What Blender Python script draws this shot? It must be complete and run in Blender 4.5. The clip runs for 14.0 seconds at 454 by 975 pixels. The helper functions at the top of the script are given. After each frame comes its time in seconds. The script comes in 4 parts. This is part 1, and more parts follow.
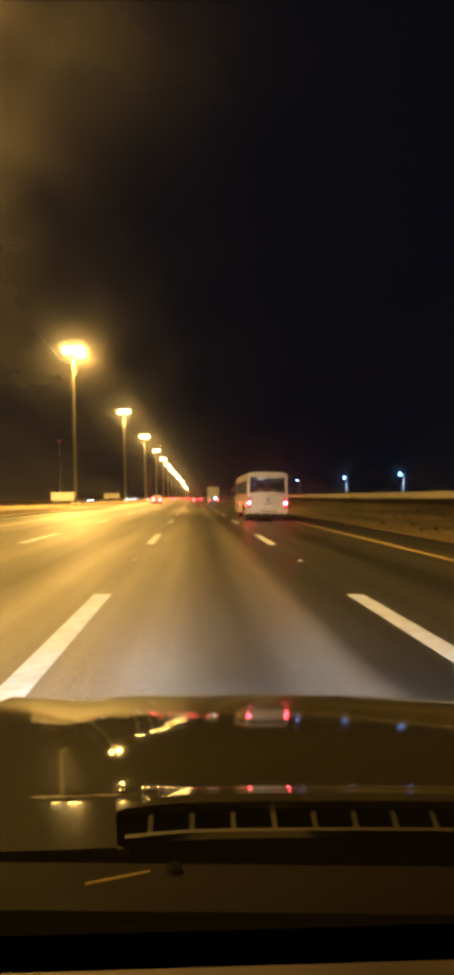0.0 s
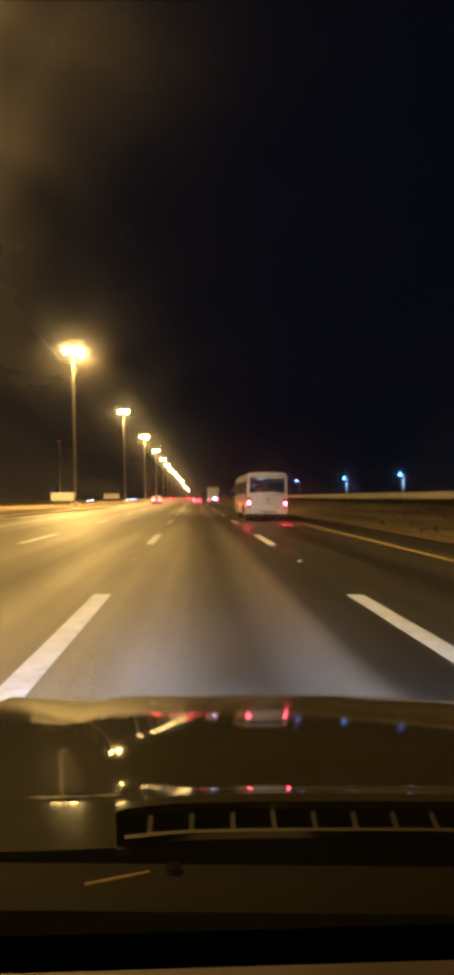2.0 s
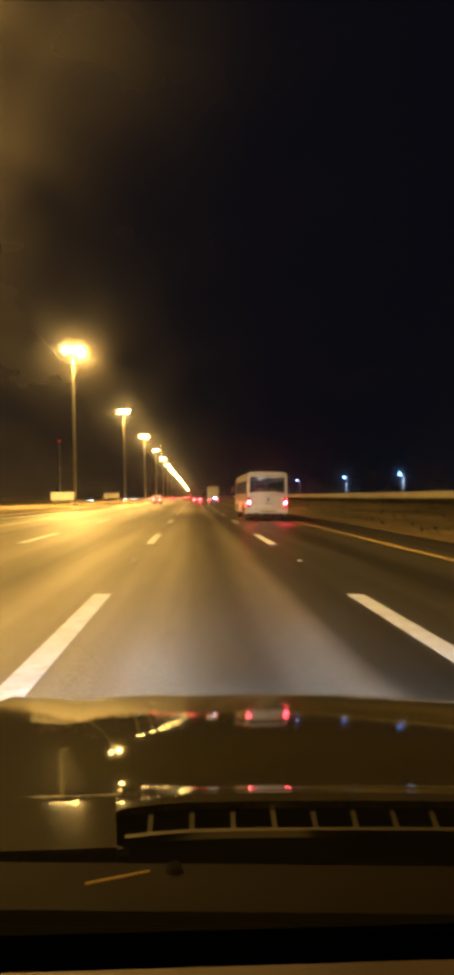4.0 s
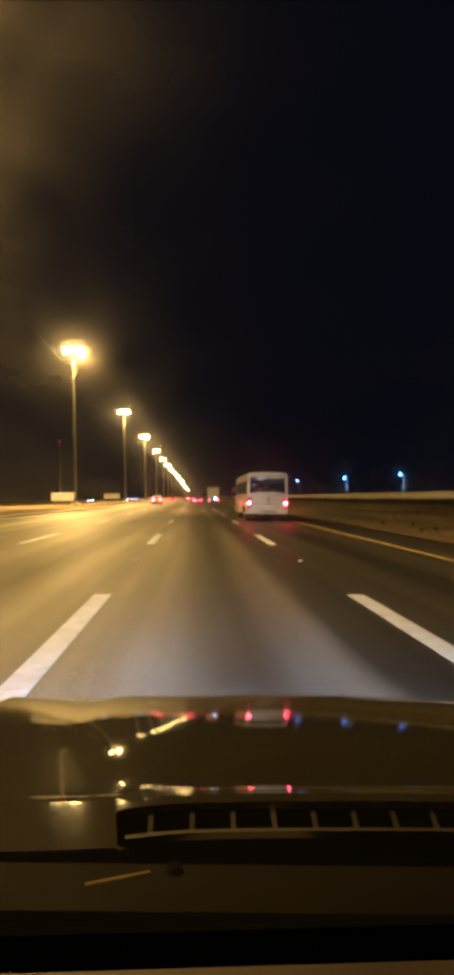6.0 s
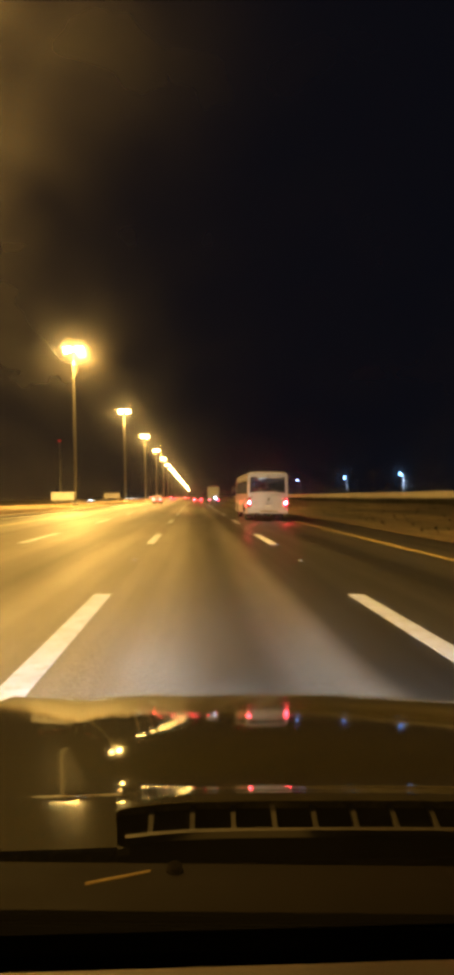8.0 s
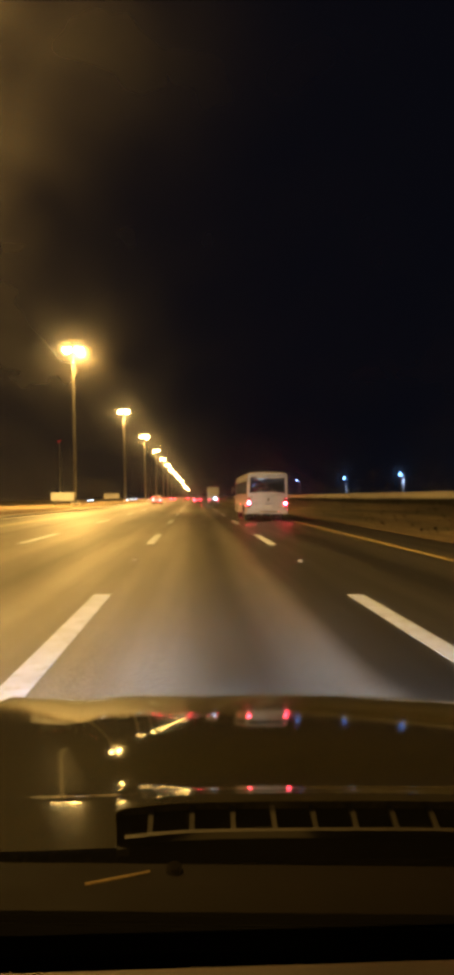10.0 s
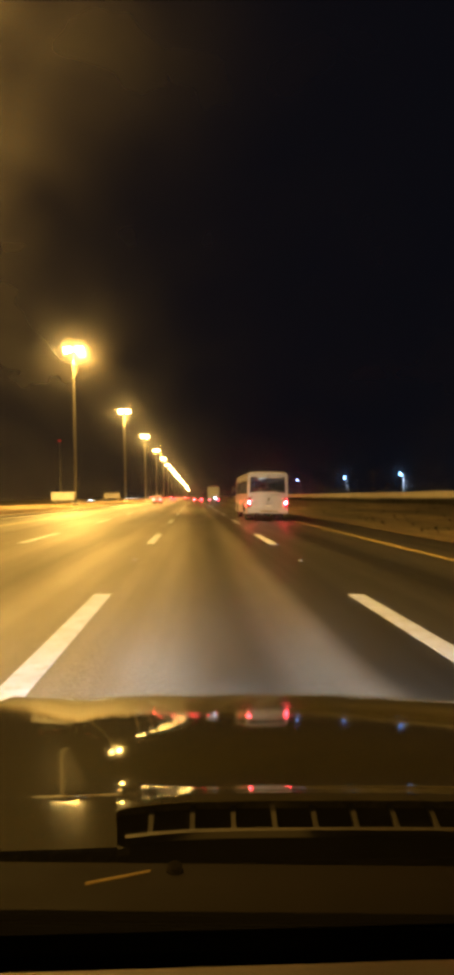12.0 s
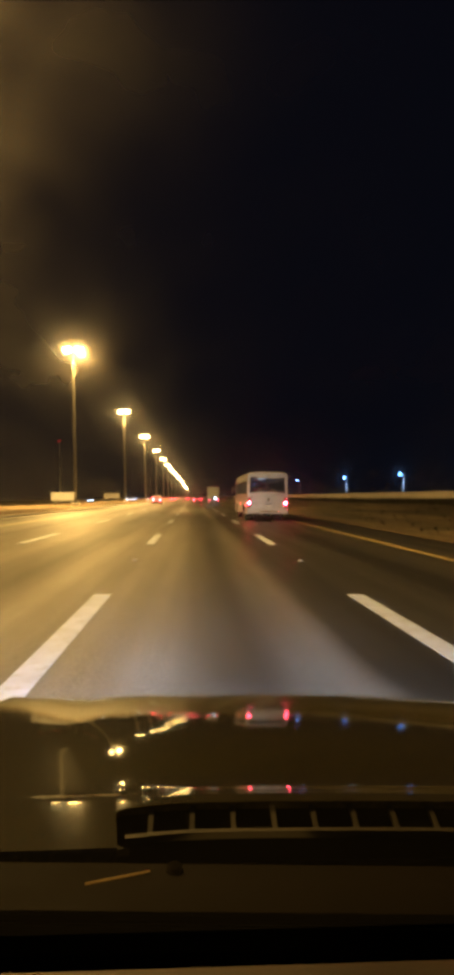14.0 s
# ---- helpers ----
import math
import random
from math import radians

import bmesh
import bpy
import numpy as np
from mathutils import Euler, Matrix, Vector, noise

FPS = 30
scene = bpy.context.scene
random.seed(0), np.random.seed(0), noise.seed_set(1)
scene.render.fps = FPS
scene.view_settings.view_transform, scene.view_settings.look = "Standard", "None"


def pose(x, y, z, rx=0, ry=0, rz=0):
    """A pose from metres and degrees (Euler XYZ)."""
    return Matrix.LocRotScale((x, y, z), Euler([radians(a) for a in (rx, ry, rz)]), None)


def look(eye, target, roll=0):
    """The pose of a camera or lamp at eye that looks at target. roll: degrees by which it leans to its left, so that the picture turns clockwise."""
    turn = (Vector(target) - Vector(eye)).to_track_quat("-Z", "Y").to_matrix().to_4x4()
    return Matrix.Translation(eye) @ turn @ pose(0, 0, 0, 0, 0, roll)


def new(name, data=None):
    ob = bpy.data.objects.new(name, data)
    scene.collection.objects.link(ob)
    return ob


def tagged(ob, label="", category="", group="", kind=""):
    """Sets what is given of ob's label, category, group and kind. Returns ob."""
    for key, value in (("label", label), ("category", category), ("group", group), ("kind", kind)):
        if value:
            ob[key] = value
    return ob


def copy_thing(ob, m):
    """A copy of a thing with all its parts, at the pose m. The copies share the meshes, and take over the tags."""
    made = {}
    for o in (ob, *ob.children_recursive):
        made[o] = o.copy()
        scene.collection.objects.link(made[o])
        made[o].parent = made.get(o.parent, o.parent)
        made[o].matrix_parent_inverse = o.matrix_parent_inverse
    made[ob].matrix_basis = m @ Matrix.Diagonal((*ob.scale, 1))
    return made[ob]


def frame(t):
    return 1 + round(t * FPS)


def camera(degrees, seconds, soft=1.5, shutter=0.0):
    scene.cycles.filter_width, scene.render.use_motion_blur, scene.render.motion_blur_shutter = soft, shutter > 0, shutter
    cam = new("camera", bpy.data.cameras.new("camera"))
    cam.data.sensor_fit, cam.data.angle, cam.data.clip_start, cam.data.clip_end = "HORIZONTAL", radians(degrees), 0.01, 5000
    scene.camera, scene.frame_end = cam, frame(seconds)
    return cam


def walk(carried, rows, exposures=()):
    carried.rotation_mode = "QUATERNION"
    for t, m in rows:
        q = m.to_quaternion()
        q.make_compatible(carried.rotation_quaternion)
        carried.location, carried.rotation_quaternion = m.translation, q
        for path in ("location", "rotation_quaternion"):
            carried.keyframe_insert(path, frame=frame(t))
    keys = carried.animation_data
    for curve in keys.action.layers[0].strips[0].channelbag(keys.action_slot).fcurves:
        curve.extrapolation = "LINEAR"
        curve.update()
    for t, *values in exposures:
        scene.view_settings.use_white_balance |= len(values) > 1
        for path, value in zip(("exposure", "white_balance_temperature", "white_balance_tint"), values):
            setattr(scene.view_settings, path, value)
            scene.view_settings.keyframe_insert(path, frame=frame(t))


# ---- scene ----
cam = camera(40.0, 14.0, soft=5.5)

# The car rolls steadily; the lens is fixed in it and only trembles a little.
EYE = (0.0, 0.0, 1.41)
PATH = [
    (0.0, 0.00, 0.00, 0.00), (1.0, 0.03, -0.02, 0.02), (2.0, -0.02, 0.02, -0.02), (3.0, 0.02, 0.00, 0.02),
    (4.2, -0.02, -0.02, 0.00), (5.5, 0.02, 0.02, -0.02), (7.0, -0.02, 0.00, 0.02), (8.2, 0.02, -0.02, 0.00),
    (9.4, -0.02, 0.02, 0.02), (10.5, 0.00, 0.00, -0.02), (12.0, 0.02, -0.02, 0.00), (13.0, -0.02, 0.02, 0.02),
    (14.0, 0.00, 0.00, 0.00),
]
# the picture brightens and warms a little each time a street lamp comes near
GAIN = [(0.0, 0.33, 6380, 14), (0.5, 0.33, 6380, 14), (1.0, 0.2, 6010, 16), (1.5, 0.05, 5570, 17), (2.2, 0.0, 5430, 18),
        (3.2, 0.0, 5430, 18), (4.0, 0.28, 6240, 15), (4.6, 0.3, 6290, 14), (5.2, 0.07, 5630, 17), (6.0, 0.0, 5430, 18),
        (7.0, 0.03, 5520, 18), (7.5, 0.14, 5830, 16), (8.0, 0.33, 6380, 14), (8.6, 0.3, 6290, 14), (9.3, 0.07, 6107, 16),
        (10.5, 0.0, 5950, 17), (11.5, 0.06, 6083, 16), (12.0, 0.3, 6628, 13), (12.6, 0.32, 6676, 13), (13.0, 0.22, 6446, 14),
        (13.5, 0.0, 5950, 17), (14.0, -0.08, 5650, 17)]
walk(cam, [(t, pose(*EYE, 90.8 + p, 1.2 + r, -3.03 + y)) for t, y, p, r in PATH], exposures=GAIN)

# ---- world and large lights ----
SODIUM = (1.0, 0.555, 0.105)
world = bpy.data.worlds.new("night_sky")
scene.world = world
world.use_nodes = True
world.node_tree.nodes["Background"].inputs["Color"].default_value = (0.0021, 0.0024, 0.0042, 1)
world.node_tree.nodes["Background"].inputs["Strength"].default_value = 1.0

SLOPE = 0.03            # the carriageway falls to the right
LAMP_X, LAMP_Z0, LAMP_GAP, LAMP_Y0 = -13.3, 0.75, 51.0, 71.0
LAMP_H = 17.6


def spot(name, place, target, power, colour, cone, blend, size):
    data = bpy.data.lights.new(name, "SPOT")
    data.energy, data.color, data.spot_size, data.spot_blend, data.shadow_soft_size = power, colour, radians(cone), blend, size
    ob = new(name, data)
    ob.matrix_world = look(place, target)
    return ob


for k in range(-2, 7):
    y = LAMP_Y0 + k * LAMP_GAP
    spot("street_light_beam", (LAMP_X + 0.95, y, LAMP_Z0 + LAMP_H - 0.62), (LAMP_X + 3.0, y, 0), 52000, SODIUM, 162, 0.9, 0.3)
    if k in (0, 1, 2):
        spot("street_light_beam", (LAMP_X - 0.95, y, LAMP_Z0 + LAMP_H - 0.62), (LAMP_X - 5.5, y, 0), 45000, SODIUM, 150, 0.6, 0.3)
for x in (-0.34, 0.94):
    spot("headlight_beam", (x, 2.42, 0.56), (x + 0.1, 16.0, 0.78), 2600, (0.82, 0.93, 0.93), 34, 1.0, 0.06)
    spot("headlight_beam", (x, 2.42, 0.56), (x + 0.1, 10.0, 0.35), 790, (0.72, 0.9, 0.95), 104, 1.0, 0.06)


# ---- materials ----
def nodes_of(name):
    m = bpy.data.materials.new(name)
    m.use_nodes = True
    return m, m.node_tree.nodes, m.node_tree.links, m.node_tree.nodes["Principled BSDF"]


def surface(name, colour, rough=0.5, metal=0.0, vary=0.15, scale=6.0, grain=80.0, bump=0.0, stretch=(1, 1, 1), coat=0.0, dirt=None, dirt_amount=0.0, spec=0.5):
    """A material with a coarse and a fine variation in colour, roughness and relief."""
    m, n, l, b = nodes_of(name)
    tc = n.new("ShaderNodeTexCoord")
    mp = n.new("ShaderNodeMapping")
    mp.inputs["Scale"].default_value = stretch
    l.new(tc.outputs["Object"], mp.inputs["Vector"])
    big, fine = n.new("ShaderNodeTexNoise"), n.new("ShaderNodeTexNoise")
    big.inputs["Scale"].default_value, big.inputs["Detail"].default_value = scale, 4
    fine.inputs["Scale"].default_value, fine.inputs["Detail"].default_value = grain, 3
    l.new(mp.outputs[0], big.inputs["Vector"])
    l.new(mp.outputs[0], fine.inputs["Vector"])
    add = n.new("ShaderNodeMath")
    add.operation = "MULTIPLY_ADD"
    add.inputs[1].default_value = 0.4
    l.new(fine.outputs["Fac"], add.inputs[0])
    l.new(big.outputs["Fac"], add.inputs[2])
    ramp = n.new("ShaderNodeMapRange")
    ramp.inputs["From Min"].default_value, ramp.inputs["From Max"].default_value = 0.4, 1.0
    ramp.inputs["To Min"].default_value, ramp.inputs["To Max"].default_value = 1 - vary, 1 + vary
    l.new(add.outputs[0], ramp.inputs["Value"])
    mul = n.new("ShaderNodeVectorMath")
    mul.operation = "SCALE"
    mul.inputs[0].default_value = colour
    l.new(ramp.outputs[0], mul.inputs["Scale"])
    out = mul.outputs[0]
    if dirt:
        spots = n.new("ShaderNodeTexNoise")
        spots.inputs["Scale"].default_value, spots.inputs["Detail"].default_value = scale * 2.3, 6
        l.new(mp.outputs[0], spots.inputs["Vector"])
        cut = n.new("ShaderNodeMapRange")
        cut.inputs["From Min"].default_value, cut.inputs["From Max"].default_value = 0.5, 0.75
        cut.inputs["To Max"].default_value = dirt_amount
        l.new(spots.outputs["Fac"], cut.inputs["Value"])
        mix = n.new("ShaderNodeMix")
        mix.data_type = "RGBA"
        mix.inputs[7].default_value = (*dirt, 1)
        l.new(cut.outputs[0], mix.inputs[0])
        l.new(out, mix.inputs[6])
        out = mix.outputs[2]
    l.new(out, b.inputs["Base Color"])
    b.inputs["Roughness"].default_value, b.inputs["Metallic"].default_value = rough, metal
    b.inputs["Specular IOR Level"].default_value = spec
    b.inputs["Coat Weight"].default_value = coat
    b.inputs["Coat Roughness"].default_value = 0.03
    rr = n.new("ShaderNodeMapRange")
    rr.inputs["From Min"].default_value, rr.inputs["From Max"].default_value = 0.4, 1.0
    rr.inputs["To Min"].default_value, rr.inputs["To Max"].default_value = max(0.01, rough * 0.85), min(1, rough * 1.15)
    l.new(add.outputs[0], rr.inputs["Value"])
    l.new(rr.outputs[0], b.inputs["Roughness"])
    if bump:
        bp = n.new("ShaderNodeBump")
        bp.inputs["Strength"].default_value, bp.inputs["Distance"].default_value = bump, 0.01
        l.new(add.outputs[0], bp.inputs["Height"])
        l.new(bp.outputs[0], b.inputs["Normal"])
    return m


def glow(name, colour, strength):
    m, n, l, b = nodes_of(name)
    b.inputs["Base Color"].default_value = (*[min(1, c) for c in colour], 1)
    b.inputs["Emission Color"].default_value = (*colour, 1)
    b.inputs["Emission Strength"].default_value = strength
    b.inputs["Roughness"].default_value = 0.2
    return m


def pane(name, tint, gloss=0.5):
    """Tinted glass: a see-through sheet with a gloss that grows at grazing angles."""
    m, n, l, b = nodes_of(name)
    n.remove(b)
    clear, shine, mix, fr = n.new("ShaderNodeBsdfTransparent"), n.new("ShaderNodeBsdfGlossy"), n.new("ShaderNodeMixShader"), n.new("ShaderNodeFresnel")
    clear.inputs["Color"].default_value = (*tint, 1)
    shine.inputs["Roughness"].default_value = 0.02
    sc = n.new("ShaderNodeMath")
    sc.operation = "MULTIPLY"
    sc.inputs[1].default_value = gloss
    l.new(fr.outputs[0], sc.inputs[0])
    l.new(sc.outputs[0], mix.inputs[0])
    l.new(clear.outputs[0], mix.inputs[1])
    l.new(shine.outputs[0], mix.inputs[2])
    l.new(mix.outputs[0], n["Material Output"].inputs["Surface"])
    return m


def asphalt_material():
    """Worn asphalt: stone grain, long streaks along the lanes, and a darker strip towards the shoulder."""
    m, n, l, b = nodes_of("asphalt")
    geo = n.new("ShaderNodeNewGeometry")
    sep = n.new("ShaderNodeSeparateXYZ")
    l.new(geo.outputs["Position"], sep.inputs[0])

    def noise_at(scale, stretch, detail=4):
        mp, t = n.new("ShaderNodeMapping"), n.new("ShaderNodeTexNoise")
        mp.inputs["Scale"].default_value = stretch
        t.inputs["Scale"].default_value, t.inputs["Detail"].default_value = scale, detail
        l.new(geo.outputs["Position"], mp.inputs["Vector"])
        l.new(mp.outputs[0], t.inputs["Vector"])
        return t.outputs["Fac"]

    def math(op, a, c):
        k = n.new("ShaderNodeMath")
        k.operation = op
        for i, v in enumerate((a, c)):
            if isinstance(v, (int, float)):
                k.inputs[i].default_value = v
            else:
                l.new(v, k.inputs[i])
        return k.outputs[0]

    def span(v, a, c, d, e):
        k = n.new("ShaderNodeMapRange")
        for key, x in (("From Min", a), ("From Max", c), ("To Min", d), ("To Max", e)):
            k.inputs[key].default_value = x
        l.new(v, k.inputs["Value"])
        return k.outputs[0]

    streak = span(noise_at(1.0, (1.1, 0.012, 1)), 0.3, 0.7, 0.48, 1.45)
    patch = span(noise_at(0.35, (1, 0.35, 1)), 0.3, 0.7, 0.82, 1.18)
    grain = span(noise_at(55.0, (1, 1, 1), 2), 0.3, 0.7, 0.6, 1.4)
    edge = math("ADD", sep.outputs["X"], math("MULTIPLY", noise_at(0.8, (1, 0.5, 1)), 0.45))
    right_dark = math("MULTIPLY", span(edge, 1.28, 1.75, 1.0, 0.15), span(edge, 1.85, 2.4, 1.0, 1.35))
    # tyre and oil bands in the middle of each lane
    lane = math("ABSOLUTE", math("SUBTRACT", math("FRACT", math("DIVIDE", math("ADD", sep.outputs["X"], 1.33 + 36.6), 3.66), 0), 0.5), 0)
    oil = span(lane, 0.03, 0.24, 0.42, 1.05)
    value = math("MULTIPLY", math("MULTIPLY", math("MULTIPLY", streak, patch), math("MULTIPLY", grain, right_dark)), oil)
    mul = n.new("ShaderNodeVectorMath")
    mul.operation = "SCALE"
    mul.inputs[0].default_value = (0.13, 0.124, 0.115)
    l.new(value, mul.inputs["Scale"])
    l.new(mul.outputs[0], b.inputs["Base Color"])
    l.new(span(noise_at(1.2, (1, 0.05, 1)), 0.3, 0.7, 0.35, 0.5), b.inputs["Roughness"])
    bp = n.new("ShaderNodeBump")
    bp.inputs["Strength"].default_value, bp.inputs["Distance"].default_value = 0.5, 0.006
    l.new(grain, bp.inputs["Height"])
    l.new(bp.outputs[0], b.inputs["Normal"])
    return m


ASPHALT = asphalt_material()
SAND = surface("sandy_verge", (0.24, 0.17, 0.085), 0.95, vary=0.45, scale=0.35, grain=6, bump=0.6, dirt=(0.05, 0.045, 0.025), dirt_amount=0.8)


def weedy_dim(m):
    """Beyond the right shoulder the sand turns into dark earth with dead grass in uneven bands, darkened further for
    the weaker lamp light.
    """
    n, l = m.node_tree.nodes, m.node_tree.links
    base = n["Principled BSDF"].inputs["Base Color"]
    old = base.links[0].from_socket
    geo, sep, t, wob, cut, band, mix, mul = (n.new("ShaderNode" + k) for k in ("NewGeometry", "SeparateXYZ", "TexNoise", "Math", "MapRange", "MapRange", "Mix", "Math"))
    l.new(geo.outputs["Position"], sep.inputs[0])
    mp = n.new("ShaderNodeMapping")
    mp.inputs["Scale"].default_value = (0.5, 0.06, 1)
    l.new(geo.outputs["Position"], mp.inputs["Vector"])
    l.new(mp.outputs[0], t.inputs["Vector"])
    t.inputs["Scale"].default_value, t.inputs["Detail"].default_value = 1.0, 5
    wob.operation = "MULTIPLY_ADD"
    l.new(t.outputs["Fac"], wob.inputs[0])
    wob.inputs[1].default_value = 2.0
    l.new(sep.outputs["X"], wob.inputs[2])
    cut.inputs["From Min"].default_value, cut.inputs["From Max"].default_value = 8.5, 10.5
    l.new(wob.outputs[0], cut.inputs["Value"])
    band.inputs["From Min"].default_value, band.inputs["From Max"].default_value = 0.42, 0.62
    band.inputs["To Min"].default_value, band.inputs["To Max"].default_value = 0.95, 0.45
    l.new(t.outputs["Fac"], band.inputs["Value"])
    mul.operation = "MULTIPLY"
    l.new(cut.outputs[0], mul.inputs[0])
    l.new(band.outputs[0], mul.inputs[1])
    mix.data_type = "RGBA"
    mix.inputs[7].default_value = (0.036, 0.031, 0.01, 1)
    l.new(mul.outputs[0], mix.inputs[0])
    l.new(old, mix.inputs[6])
    l.new(mix.outputs[2], base)


weedy_dim(SAND)
CONCRETE = surface("concrete", (0.74, 0.7, 0.6), 0.85, vary=0.2, scale=0.8, grain=30, bump=0.2, dirt=(0.2, 0.17, 0.13), dirt_amount=0.5)
WHITE_LINE = surface("white_road_paint", (0.5, 0.57, 0.74), 0.6, vary=0.25, scale=3, grain=50, bump=0.3, dirt=(0.2, 0.19, 0.17), dirt_amount=0.45)
YELLOW_LINE = surface("yellow_road_paint", (0.4, 0.31, 0.12), 0.6, vary=0.2, scale=3, grain=50, bump=0.3, dirt=(0.2, 0.16, 0.1), dirt_amount=0.5)
# yellow paint again, paler: the lamp light on the left line is in its colour
LIT_YELLOW_LINE = surface("lit_yellow_road_paint", (0.62, 0.57, 0.42), 0.6, vary=0.2, scale=3, grain=50, bump=0.3, dirt=(0.25, 0.22, 0.16), dirt_amount=0.4)
STUD = surface("stud_plastic", (0.45, 0.45, 0.45), 0.35, vary=0.05)
GALV = surface("galvanised_steel", (0.45, 0.45, 0.44), 0.5, metal=0.6, vary=0.12, scale=1.5, grain=20)
POLE = surface("lamp_pole_steel", (0.13, 0.125, 0.115), 0.6, metal=0.2, vary=0.2, scale=1.5, grain=20)
# dry plants, darkened to carry the shadow of the scrub below the barrier
SCRUB = surface("shaded_dry_scrub", (0.042, 0.04, 0.014), 0.9, vary=0.4, scale=2, grain=20)
LAMP_LENS = glow("sodium_lens", (1.0, 0.62, 0.17), 125)
LED_LENS = glow("led_lens", (0.2, 0.47, 1.0), 18)
RED_BEACON = glow("red_beacon", (1.0, 0.06, 0.04), 0.8)
BUS_WHITE = surface("bus_white_paint", (0.41, 0.43, 0.51), 0.35, vary=0.06, scale=1.2, grain=14, coat=0.4, dirt=(0.5, 0.44, 0.36), dirt_amount=0.35)
CAR_WHITE = surface("car_white_paint", (0.8, 0.8, 0.82), 0.3, vary=0.04, scale=2, grain=20, coat=0.8)
CAR_DARK = surface("car_dark_paint", (0.03, 0.03, 0.035), 0.3, vary=0.1, scale=2, grain=20, coat=0.8)
CAR_SILVER = surface("car_silver_paint", (0.4, 0.41, 0.42), 0.35, metal=0.5, vary=0.08, scale=2, grain=20, coat=0.8)
BONNET = surface("bonnet_paint", (0.0235, 0.02, 0.0058), 0.07, vary=0.15, scale=42, grain=260, stretch=(1, 0.6, 1), coat=0.1, dirt=(0.08, 0.067, 0.022), dirt_amount=0.38, spec=0.37)
BONNET.node_tree.nodes["Principled BSDF"].inputs["Coat Roughness"].default_value = 0.45   # a film of dust over the gloss
BLACK = surface("black_plastic", (0.012, 0.012, 0.012), 0.55, vary=0.25, scale=8, grain=120, bump=0.15)
# near-black: shade of recesses and wheel arches put into the colour, also black trim
SHADE_AND_TRIM = surface("black_shade_and_trim", (0.0006, 0.0006, 0.0006), 1.0, vary=0.2, spec=0.0)
RUBBER = surface("tyre_rubber", (0.018, 0.018, 0.018), 0.8, vary=0.25, scale=6, grain=60, bump=0.3)
RIM = surface("alloy_rim", (0.5, 0.5, 0.5), 0.35, metal=0.8, vary=0.1)
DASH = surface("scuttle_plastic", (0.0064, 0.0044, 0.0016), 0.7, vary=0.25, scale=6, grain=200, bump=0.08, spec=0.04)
# amber of the highlight over the scuttle, put into the colour
STREAK_AMBER = surface("amber_highlight", (0.6, 0.43, 0.16), 0.45, metal=0.3, vary=0.2, scale=30)
VENT_RIB = surface("vent_rib_plastic", (0.06, 0.053, 0.038), 0.6, vary=0.15, spec=0.2)
DASH_TOP = surface("dashboard_vinyl", (0.042, 0.031, 0.022), 0.6, vary=0.15, scale=6, grain=200, bump=0.2)
DARK_GLASS = pane("tinted_glass", (0.62, 0.66, 0.64), 0.9)
CAR_GLASS = surface("car_glass", (0.008, 0.009, 0.01), 0.05, vary=0.05, spec=0.6)
SCREEN = pane("windscreen_glass", (0.97, 0.98, 0.97), 0.012)


